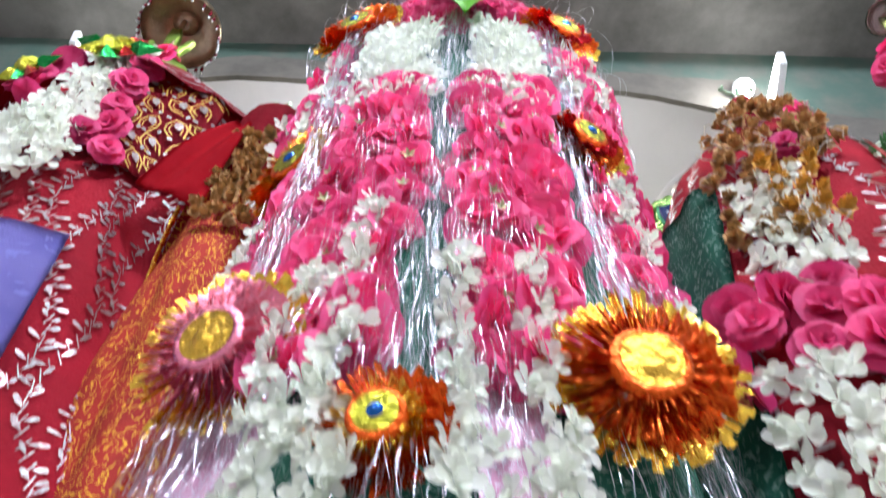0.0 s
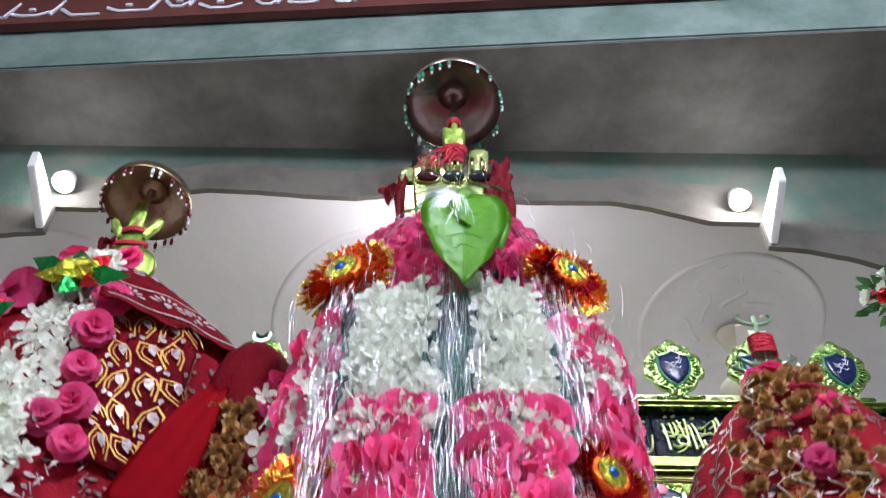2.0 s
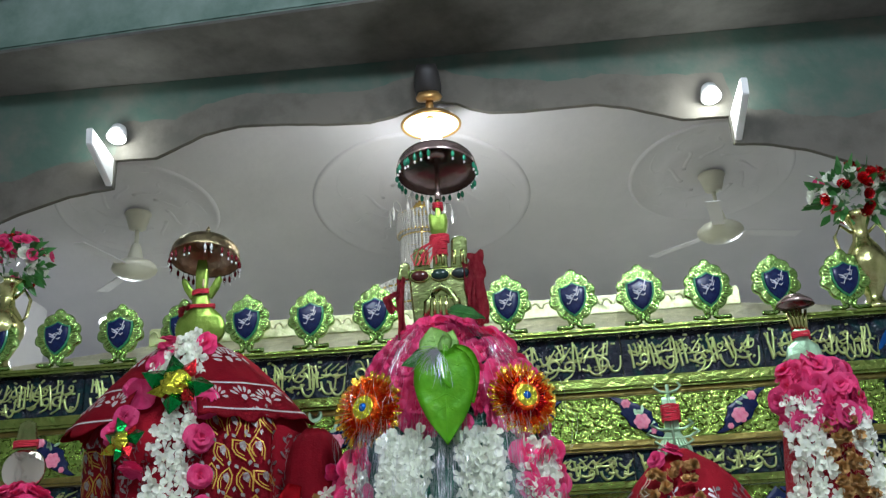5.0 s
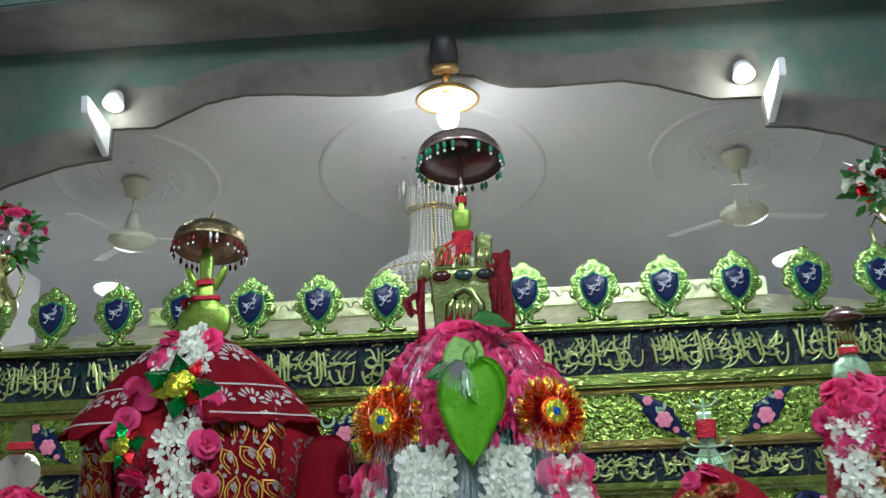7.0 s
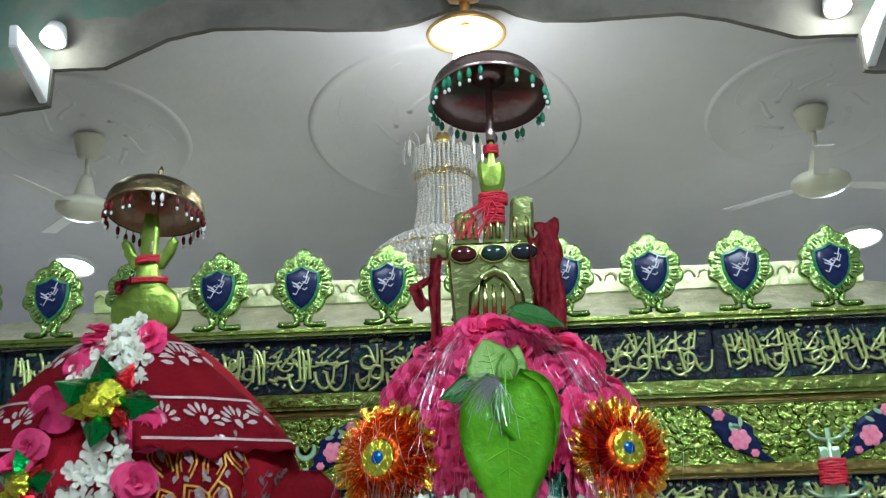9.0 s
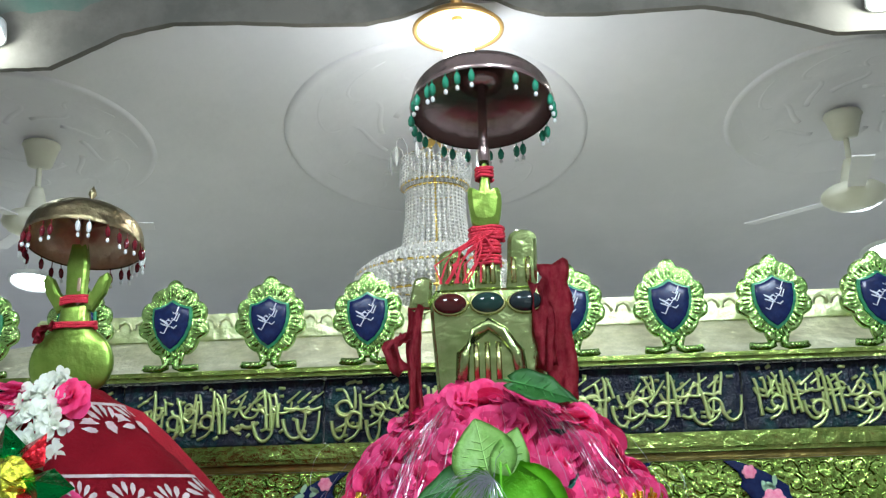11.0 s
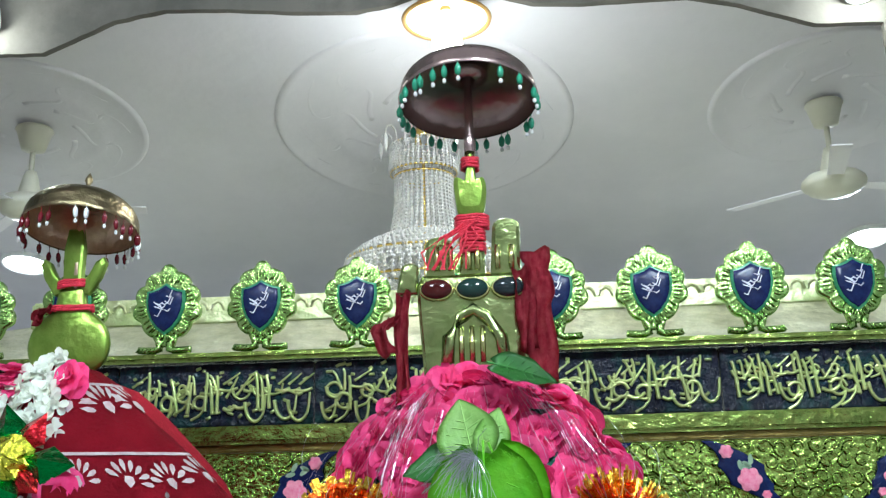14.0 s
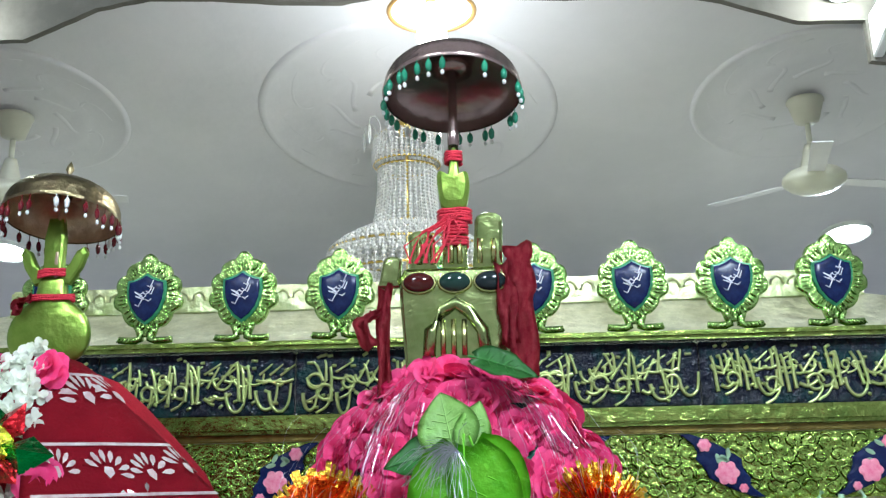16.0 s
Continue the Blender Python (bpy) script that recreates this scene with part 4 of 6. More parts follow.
def build_finial(parent):
    f = part("crest_finial", plate(finial_outline(), 0.016, bulge=0.003), "gold_green", parent, "green-gilt scalloped crest leaf with a blue shield")
    f.matrix_parent_inverse = Matrix()
    bm = bmesh.new()
    for k in range(11):
        for j, (da, reach) in enumerate(((-0.19, 0.060), (-0.065, 0.066), (0.065, 0.066), (0.19, 0.060))):
            a = 2 * math.pi * k / 11 + da
            sq = 1 - 0.42 * max(0, (-math.cos(a) - 0.25) / 0.75)
            m = Matrix.Translation((0.058 * math.sin(a) * sq, -0.0105, 0.008 + reach * 1.08 * math.cos(a))) @ Matrix.Rotation(a - da * 0.6, 4, "Y")
            plate(ellipse(0, 0, 0.0022, 0.0100, 6), 0.004, bm, m, 0.002)
    part("leaf_border", bm, "gold_green", f, "", True)
    shield = [(x * 1.12, z * 1.06) for x, z in [(0, -0.052), (0.014, -0.041), (0.026, -0.024), (0.033, -0.004), (0.035, 0.014), (0.034, 0.032), (0.024, 0.034), (0.012, 0.039), (0, 0.047), (-0.012, 0.039), (-0.024, 0.034), (-0.034, 0.032), (-0.035, 0.014), (-0.033, -0.004), (-0.026, -0.024), (-0.014, -0.041)]]
    part("shield_rim", plate([(x * 1.15, z * 1.13) for x, z in shield], 0.008, m=Matrix.Translation((0, -0.012, 0.006)), bulge=0.001), "enamel_green", f, "green enamel rim")
    part("shield", plate(shield, 0.006, m=Matrix.Translation((0, -0.0175, 0.006)), bulge=0.002), "enamel_navy", f, "dark blue enamel shield", True)
    bm = bmesh.new()
    for k in range(13):
        x, z = random.uniform(-0.024, 0.010), random.uniform(-0.022, 0.032)
        w, up = random.uniform(0.007, 0.02), random.choice((-0.006, 0.002, 0.012))
        tube([(x, -0.0235, z), (x + w * 0.5, -0.0238, z - 0.004), (x + w, -0.0235, z + up)], 0.0012, 4, bm)
    tagged(part("shield_writing", bm, "enamel_white", f, "white writing strokes"), kind="stuff")
    bm = bmesh.new()
    for d in (-1, 1):
        tube([(d * 0.020, -0.004, -0.058), (d * 0.010, -0.006, -0.074), (d * 0.010, -0.006, -0.086), (d * 0.022, -0.006, -0.090), (d * 0.045, -0.006, -0.0895), (d * 0.060, -0.006, -0.088)], 0.0095, 7, bm, 0.85)
        for q in range(5):
            x = 0.020 + 0.009 * q
            tube([(d * x, -0.015, -0.085), (d * (x + 0.006), -0.015, -0.094)], 0.0016, 4, bm)
    plate([(-0.020, -0.082), (0.020, -0.082), (0.030, -0.052), (-0.030, -0.052)], 0.010, bm, Matrix.Translation((0, -0.002, 0)), 0.002)
    part("foot", bm, "gold_green", f, "curled foot", True)
    return f


random.seed(21)
FIN_Z = 2.764 + 0.099
first = build_finial(shrine)
spots = [0.423 + 0.217 * k for k in range(-9, 5)]
for k, x in enumerate(spots):
    m = Matrix.Translation((x + 0.1, SY - 0.022 - 2.2, FIN_Z))
    turn = Matrix.Rotation(math.radians(random.uniform(-3, 3)), 4, "Z")
    if k == 0:
        first.matrix_basis = m @ turn
    else:
        copy_thing(first, m @ turn)


# corner vases with artificial flowers
def bloom_mesh(name, mat, r=0.02):
    bm = bmesh.new()
    for ring, (n, tilt, rr) in enumerate(((6, 0.35, 1.0), (5, 0.8, 0.75), (3, 1.2, 0.5))):
        for k in range(n):
            a = 2 * math.pi * k / n + ring * 0.5
            m = Matrix.Rotation(a, 4, "Z") @ Matrix.Rotation(-tilt, 4, "Y")
            pts = [(0, 0, 0), (0.55 * r * rr, 0.5 * r * rr, 0.05 * r), (r * rr, 0.32 * r * rr, 0.2 * r), (r * rr * 1.05, -0.32 * r * rr, 0.2 * r), (0.55 * r * rr, -0.5 * r * rr, 0.05 * r)]
            bm.faces.new([bm.verts.new(m @ Vector(p)) for p in pts])
    me = bpy.data.meshes.new(name)
    bm.to_mesh(me)
    bm.free()
    me.materials.append(M[mat])
    return me


def leaf_bm(length, width, bm=None, m=None, fold=0.2, curl=0.15, rows=5):
    """A pointed leaf along +x with a midrib fold."""
    bm = bm or bmesh.new()
    m = m or Matrix()
    prof = []
    for i in range(rows + 1):
        f = i / rows
        w = width * 0.5 * (math.sin(math.pi * f ** 0.62)) ** 0.85 if 0 < f < 1 else 0.001
        zc = -curl * length * f * f
        prof.append([bm.verts.new(m @ Vector((length * f, s * w, zc + abs(s) * w * fold))) for s in (-1, -0.5, 0, 0.5, 1)])
    for a, b in zip(prof, prof[1:]):
        for k in range(4):
            fc = bm.faces.new((a[k], b[k], b[k + 1], a[k + 1]))
            fc.smooth = True
    return bm


BLOOMS = [bloom_mesh("bloom_white", "jasmine", 0.024), bloom_mesh("bloom_red", "foil_red", 0.022), bloom_mesh("bloom_rose", "rose_dark", 0.024)]


def vase(x, y, z, weights, seed, label):
    random.seed(seed)
    v = thing("flower_vase", (x, y, z), label, "vase", "vases on the shrine corners")
    part("body", lathe([(0, 0), (0.05, 0), (0.052, 0.012), (0.03, 0.03), (0.024, 0.05), (0.045, 0.09), (0.066, 0.14), (0.068, 0.17), (0.05, 0.21), (0.028, 0.245), (0.024, 0.28), (0.04, 0.315), (0.056, 0.335), (0.05, 0.335), (0.03, 0.31)], 32, Matrix.Translation((x, y, z))), "brass", v, "polished brass vase", True)
    for d in (-1, 1):
        part("handle", tube([(x + d * 0.026, y, z + 0.27), (x + d * 0.06, y, z + 0.30), (x + d * 0.085, y, z + 0.26), (x + d * 0.075, y, z + 0.20), (x + d * 0.055, y, z + 0.18)], 0.006, 7), "brass", v, "", True)
    c = Vector((x, y, z + 0.41))
    bm = bmesh.new()
    for k in range(150):
        d = Vector((random.gauss(0, 1), random.gauss(0, 1), random.gauss(0.1, 0.8))).normalized()
        p = c + Vector((d.x * 0.115, d.y * 0.09, d.z * 0.085)) * random.uniform(0.6, 1.08)
        q = d.to_track_quat("X", "Z").to_matrix().to_4x4()
        leaf_bm(random.uniform(0.03, 0.06), 0.026, bm, Matrix.Translation(p) @ q @ Matrix.Rotation(random.uniform(0, 6.28), 4, "X"), rows=3)
    part("foliage", bm, "leaf_dark", v, "dark green plastic leaves")
    for k in range(46):
        d = Vector((random.gauss(0, 1), random.gauss(-0.5, 1), random.gauss(0.2, 0.8))).normalized()
        p = c + Vector((d.x * 0.12, d.y * 0.095, d.z * 0.088)) * random.uniform(0.9, 1.08)
        sit(part("flower", random.choices(BLOOMS, weights)[0], None, v), p, d, random.uniform(0, 6), random.uniform(0.8, 1.15))


vase(1.385, 1.735, 2.766, (5, 4, 1), 1, "brass vase of white and red artificial flowers on the shrine")
vase(-1.53, 1.735, 2.766, (2, 2, 4), 2, "brass vase of dark red and white artificial flowers")


# crystal chandelier under the middle rose
def chandelier(cx, cy, top):
    ch = thing("chandelier", (cx, cy, top), "crystal bead chandelier with gilt frame hanging from the ceiling", "chandelier")
    at = lambda z: Matrix.Translation((cx, cy, top + z))
    part("crown", lathe([(0, 0.0), (0.020, 0.0), (0.024, -0.012), (0.034, -0.022), (0.040, -0.034), (0.030, -0.050), (0.012, -0.058), (0, -0.058)], 24, at(0)), "chandelier_gold", ch, "polished gilt crown", True)
    part("stem", lathe([(0, 0), (0.005, 0), (0.005, -0.48), (0, -0.48)], 10, at(0)), "chandelier_gold", ch, "", True)
    for r, z in ((0.096, -0.066), (0.100, -0.150), (0.088, -0.165), (0.098, -0.345), (0.232, -0.425), (0.236, -0.500)):
        part("hoop", lathe([(r, 0), (r + 0.003, 0.002), (r + 0.003, -0.003), (r, -0.005), (r, 0)], 48, at(z)), "chandelier_gold", ch, "", True)
    bm = bmesh.new()

    def bead(p, r):
        vs = [bm.verts.new(p + Vector(d) * r) for d in ((1, 0, 0), (0, 1, 0), (-1, 0, 0), (0, -1, 0), (0, 0, 1.25), (0, 0, -1.25))]
        for a, b in ((0, 1), (1, 2), (2, 3), (3, 0)):
            bm.faces.new((vs[a], vs[b], vs[4]))
            bm.faces.new((vs[b], vs[a], vs[5]))

    def strand(r0, z0, r1, z1, n, count, sag, size, phase=0.0, twist=0.0):
        for k in range(count):
            for i in range(n):
                f = i / max(1, n - 1)
                a = 2 * math.pi * (k + phase + twist * f) / count
                r = r0 + (r1 - r0) * f + sag * math.sin(math.pi * f)
                bead(Vector((cx + r * math.cos(a), cy + r * math.sin(a), top + z0 + (z1 - z0) * f)), size)
    strand(0.036, -0.040, 0.096, -0.068, 6, 20, 0.0, 0.0055)
    strand(0.099, -0.070, 0.103, -0.148, 9, 42, 0.0, 0.0066)
    strand(0.086, -0.168, 0.100, -0.345, 17, 36, -0.006, 0.0068)
    for way in (-2, 2):
        strand(0.098, -0.348, 0.232, -0.425, 9, 44, 0.016, 0.0074, 0.0, way)
        strand(0.232, -0.425, 0.236, -0.462, 4, 52, 0.0, 0.0074, 0.5, way / 2)
    strand(0.236, -0.462, 0.236, -0.512, 5, 60, 0, 0.0066)
    strand(0.225, -0.510, 0.05, -0.560, 12, 34, 0.02, 0.0066)
    tagged(part("bead_string", bm, "crystal", ch, "strings of clear crystal beads"), kind="stuff")
    for k in range(10):
        a = 2 * math.pi * k / 10
        pts = [Vector((cx + r * math.cos(a), cy + r * math.sin(a), top + z)) for r, z in ((0.090, -0.070), (0.096, -0.030), (0.110, -0.014), (0.126, -0.020), (0.130, -0.042))]
        part("arm", tube(pts, 0.0018, 5), "crystal", ch)
        part("drop", lathe([(0, 0), (0.0055, -0.014), (0.0065, -0.040), (0, -0.066)], 6, Matrix.Translation(pts[-1])), "crystal", ch)


chandelier(-0.122, 2.345, ceil_z(2.345) - 0.006)


# small enamel lozenge on a stalk, on the lower gilt panel
part("enamel_lozenge", plate([(1.010, 2.197), (0.965, 2.242), (0.920, 2.197), (0.965, 2.152)], 0.012, m=Matrix.Translation((0, 1.698, 0)), bulge=0.003), "enamel_navy", shrine, "dark blue enamel lozenge with a gilt sprig")
part("lozenge_stalk", plate([(0.973, 2.157), (0.957, 2.157), (0.955, 2.112), (0.965, 2.072), (0.975, 2.112)], 0.010, m=Matrix.Translation((0, 1.698, 0))), "enamel_navy", shrine)
bm = bmesh.new()
for k in range(7):
    ang = math.radians(30 + 20 * k)
    tube([(0.965, 1.688, 2.191), (0.965 + 0.018 * math.cos(ang), 1.688, 2.191 + 0.018 * math.sin(ang))], 0.0016, 5, bm, 0.5)
tagged(part("lozenge_sprig", bm, "gilt_stroke", shrine, "gilt sprig"), kind="stuff")


# ---- flowers and trimmings ----
def rose_mesh(name, mat, seed, r=0.036, closed=0.5):
    """A loose bloom of broad rounded petals, the outer ones turned back."""
    rnd = random.Random(seed)
    bm = bmesh.new()
    for ring, (n, tilt, rr, lift) in enumerate(((5, 0.05, 1.05, 0.0), (5, 0.50, 0.92, 0.06), (4, 0.95, 0.72, 0.12), (3, 1.25, 0.5, 0.16))):
        for k in range(n):
            a = 2 * math.pi * (k + 0.5 * (ring % 2)) / n + rnd.uniform(-0.25, 0.25)
            m = Matrix.Translation((0, 0, lift * r)) @ Matrix.Rotation(a, 4, "Z") @ Matrix.Rotation(-tilt * (0.8 + closed * 0.4) + rnd.uniform(-0.15, 0.15), 4, "Y")
            L, W = r * rr * rnd.uniform(0.95, 1.15), r * rr * rnd.uniform(1.25, 1.6)
            bend = rnd.uniform(0.15, 0.5)
            grid = []
            for i in range(5):
                f = i / 4
                w = W * (0.22, 0.72, 1.0, 0.98, 0.62)[i]
                row = []
                for j in range(5):
                    s = j / 2 - 1
                    x = L * (f - 0.10 * s * s * f)
                    z = 0.22 * r * s * s * (1 - f) - bend * r * rr * max(0, f - 0.55) ** 1.5 * 1.8 + 0.05 * r * math.sin(2.6 * s + ring + 2 * k) * f
                    row.append(bm.verts.new(m @ Vector((x, s * w * 0.5, z)) if i else Vector((0, 0, 0))))
                grid.append(row)
            for i in range(4):
                for j in range(4):
                    fc = bm.faces.new((grid[i][j], grid[i + 1][j], grid[i + 1][j + 1], grid[i][j + 1]))
                    fc.smooth = True
    bmesh.ops.remove_doubles(bm, verts=bm.verts[:], dist=1e-5)
    if seed % 3 == 0 and seed < 20:
        for k in range(5):
            m = Matrix.Translation((0, 0, 0.5 * r)) @ Matrix.Rotation(2 * math.pi * k / 5, 4, "Z") @ Matrix.Rotation(-0.7, 4, "Y")
            n0 = len(bm.faces)
            leaf_bm(r * 0.30, r * 0.15, bm, m, rows=2)
            bm.faces.ensure_lookup_table()
            for fc in bm.faces[n0:]:
                fc.material_index = 1
    me = bpy.data.meshes.new(name)
    bm.to_mesh(me)
    bm.free()
    me.materials.append(M[mat])
    me.materials.append(M["sepal"])
    return me


def jasmine_mesh(name, seed, r=0.021):
    """A small white bloom of rounded petals round one heart."""
    rnd = random.Random(seed)
    bm = bmesh.new()
    heart = bm.verts.new((0, 0, 0))
    for k in range(11):
        inner = k > 6
        m = Matrix.Rotation(2 * math.pi * k / (3 if inner else 6) + rnd.uniform(-0.3, 0.3), 4, "Z") @ Matrix.Rotation(-rnd.uniform(0.75, 1.2) if inner else -rnd.uniform(0.0, 0.55), 4, "Y")
        L, W = r * rnd.uniform(0.8, 1.1) * (0.7 if inner else 1), r * rnd.uniform(0.25, 0.34)
        curl = rnd.uniform(-0.25, 0.35)
        prev = None
        for f, w in ((0.35, 0.55), (0.65, 1.0), (0.88, 0.85), (1.0, 0.35)):
            row = [bm.verts.new(m @ Vector((L * f, s_ * W * w, -curl * L * f * f + 0.35 * W * w * s_ * s_))) for s_ in (-1, 0, 1)]
            for a in (0, 1):
                fc = bm.faces.new((prev[a], row[a], row[a + 1], prev[a + 1])) if prev else bm.faces.new((heart, row[a], row[a + 1]))
                fc.smooth = True
            prev = row
    me = bpy.data.meshes.new(name)
    bm.to_mesh(me)
    bm.free()
    me.materials.append(M["jasmine"])
    return me


def marigold_mesh(name, mat, seed, r=0.02):
    rnd = random.Random(seed)
    bm = bmesh.new()
    for k in range(20):
        a = 2.4 * k
        m = Matrix.Translation((0, 0, 0.01 * k / 20)) @ Matrix.Rotation(a, 4, "Z") @ Matrix.Rotation(-(0.1 + 1.2 * k / 20), 4, "Y")
        w = r * 0.4
        pts = [(0, 0, -0.01 * k / 20), (r * 0.6, -w, 0), (r * rnd.uniform(0.85, 1.1), 0, rnd.uniform(-0.3, 0.3) * r), (r * 0.6, w, 0)]
        vs = [bm.verts.new(m @ Vector(p)) for p in pts]
        vs[0].co = (0, 0, 0)
        bm.faces.new(vs)
    bmesh.ops.remove_doubles(bm, verts=bm.verts[:], dist=1e-5)
    me = bpy.data.meshes.new(name)
    bm.to_mesh(me)
    bm.free()
    me.materials.append(M[mat])
    return me


ROSES = [rose_mesh("rose_bloom", "rose", s) for s in range(6)]
ROSES_DARK = [rose_mesh("rose_bloom_deep", "rose_dark", s + 20) for s in range(5)]
JASMINES = [jasmine_mesh("jasmine_bloom", s) for s in range(5)]
MARIGOLDS = [marigold_mesh("marigold_bloom", "marigold", s) for s in range(3)]
MARIGOLDS_FRESH = [marigold_mesh("marigold_fresh_bloom", "marigold_fresh", s + 9, 0.014) for s in range(2)]


def scatter(owner, name, meshes, mound, spots, out=0.012, droop=0.5, size=(0.85, 1.15), lean=0.35):
    for z, a in spots:
        n = mound.normal(z, a)
        n = (n + Vector((random.gauss(0, lean), random.gauss(0, lean), -droop * random.random()))).normalized()
        sit(part(name, random.choice(meshes), None, owner), mound.at(z, a, out), n, random.uniform(0, 6.28), random.uniform(*size))


def fill(z0, z1, a0, a1, step_z, step_a, jitter=0.3):
    out = []
    z, r = z0, 0
    while z > z1:
        a = a0 + (step_a * 0.5 if r % 2 else 0)
        while a <= a1:
            out.append((z + random.uniform(-jitter, jitter) * step_z, a + random.uniform(-jitter, jitter) * step_a))
            a += step_a
        z -= step_z
        r += 1
    return out


def string_of(z0, z1, a, step, wobble=0.02):
    n = int((z0 - z1) / step)
    return [(z0 - step * k, a + wobble * math.sin(k * 1.3)) for k in range(n)]


def tinsel_on(mound, owner, count, z_top, z_low, a0, a1, seed, width=0.0003, out=0.04, cluster=None):
    """Hanging metallic foil threads."""
    rnd = random.Random(seed)
    bm = bmesh.new()
    for k in range(count):
        a = rnd.gauss(rnd.choice(cluster), 0.075) if cluster and rnd.random() < 0.42 else rnd.uniform(a0, a1)
        zt, zl = z_top - abs(rnd.gauss(0, 0.03)), z_low + rnd.uniform(0, 0.25)
        n = max(3, int((zt - zl) / 0.03) + 2)
        da, o = 0.0, out * rnd.uniform(0.5, 1.2)
        prev = None
        for i in range(n):
            z = zt + (zl - zt) * i / (n - 1)
            da += rnd.gauss(0, 0.012)
            p = mound.at(z, a + da, o + rnd.gauss(0, 0.003))
            tw = rnd.uniform(0, 3.14)
            side = Vector((math.cos(tw), math.sin(tw), 0)) * width
            cur = (bm.verts.new(p - side), bm.verts.new(p + side))
            if prev:
                bm.faces.new((prev[0], prev[1], cur[1], cur[0]))
                # now and then a tiny fleck is added as a glint on the thread
                if rnd.random() < 0.09:
                    g, u, v = p.lerp(prev[0].co, rnd.random()), Vector((rnd.gauss(0, 1), rnd.gauss(0, 1), rnd.gauss(0, 1))).normalized(), Vector((rnd.gauss(0, 1), rnd.gauss(0, 1), rnd.gauss(0, 1))).normalized()
                    bm.faces.new([bm.verts.new(g + (u * du + v * dv) * 0.0011) for du, dv in ((-1, -0.4), (1, -0.4), (1, 0.4), (-1, 0.4))])
            prev = cur
    return tagged(part("tinsel", bm, "tinsel", owner, "thin silver foil threads"), kind="stuff")


def rosette(mound, z, a, r, seed, centre="foil_blue", mirror=False, label="gold and orange foil peacock rosette pinned to the garland", out=0.055, colours=("foil_gold", "foil_orange", "foil_orange"), face=1.0):
    rnd = random.Random(seed)
    p, n = mound.at(z, a, out), (mound.normal(z, a) + Vector((0, -0.55, -0.25)) * face).normalized()
    ro = thing("foil_rosette", p, label, "rosette", "foil rosettes")
    q = Matrix.Translation(p) @ n.to_track_quat("Z", "Y").to_matrix().to_4x4()
    for ring, (mat, r0, r1, cnt, up) in enumerate(((colours[0], 0.62, 1.0, 130, 0.0), (colours[1], 0.40, 0.82, 110, 0.010), (colours[2], 0.28, 0.62, 60, 0.018))):
        bm = bmesh.new()
        for k in range(cnt):
            t = 2 * math.pi * k / cnt + rnd.uniform(-0.05, 0.05)
            w = r * 0.035 * rnd.uniform(0.7, 1.4)
            lift = up + rnd.uniform(-0.006, 0.012)
            ra, rb = r * r0 * rnd.uniform(0.9, 1.05), r * r1 * rnd.uniform(0.88, 1.08)
            d, s = Vector((math.cos(t), math.sin(t), 0)), Vector((-math.sin(t), math.cos(t), 0))
            vs = [d * ra * 0.6 - s * w * 0.5 + Vector((0, 0, up)), d * ra * 0.6 + s * w * 0.5 + Vector((0, 0, up)), d * rb + s * w + Vector((0, 0, lift)), d * rb - s * w + Vector((0, 0, lift * 0.4))]
            bm.faces.new([bm.verts.new(q @ v) for v in vs])
        part("fringe", bm, mat, ro)
    part("ring", lathe([(r * 0.42, 0.016), (r * 0.40, 0.024), (r * 0.30, 0.026), (r * 0.28, 0.02)], 28, q), colours[1], ro, "", True)
    part("disc", lathe([(0, 0.028), (r * 0.31, 0.026)], 28, q), "foil_gold" if mirror else "foil_lime", ro, "", True)
    eye = lathe([(0, 0.031), (r * 0.06, 0.0305), (r * 0.12, 0.027)], 20, q @ Matrix.Translation((0, -r * 0.1 if mirror else 0, 0)))
    part("eye", eye, centre, ro, "shiny blue centre", True)
    return ro


def foil_bow(mound, z, a, size, seed, label="green, gold and red foil flower pinned to the cloth"):
    rnd = random.Random(seed)
    p, n = mound.at(z, a, 0.06), mound.normal(z, a)
    bow = thing("foil_flower", p, label, "foil flower", "foil flowers")
    q = Matrix.Translation(p) @ n.to_track_quat("Z", "Y").to_matrix().to_4x4()
    for k in range(7):
        t = 2 * math.pi * k / 7 + rnd.uniform(-0.2, 0.2)
        bm = bmesh.new()
        m = q @ Matrix.Rotation(t, 4, "Z")
        s = size * rnd.uniform(0.8, 1.15)
        vs = [bm.verts.new(m @ Vector(v)) for v in ((0.1 * s, 0, 0.01), (0.55 * s, 0.30 * s, 0.0), (1.0 * s, 0.02 * s, 0.12 * s), (0.55 * s, -0.30 * s, 0.0), (0.5 * s, 0, 0.28 * s))]
        for f in ((0, 1, 4), (1, 2, 4), (2, 3, 4), (3, 0, 4), (0, 3, 2), (0, 2, 1)):
            bm.faces.new([vs[i] for i in f])
        part("petal", bm, ("foil_green", "foil_red", "foil_green", "foil_green", "foil_lime", "foil_green", "foil_red")[k], bow)
    bm = lathe([(0, 0.34 * size), (0.22 * size, 0.30 * size), (0.40 * size, 0.16 * size), (0.36 * size, 0.02 * size)], 18, q)
    for v in bm.verts:
        v.co += Vector((rnd.gauss(0, 1), rnd.gauss(0, 1), rnd.gauss(0, 1))) * size * 0.03
    part("button", bm, "foil_lime", bow, "crumpled gold foil centre")
    return bow


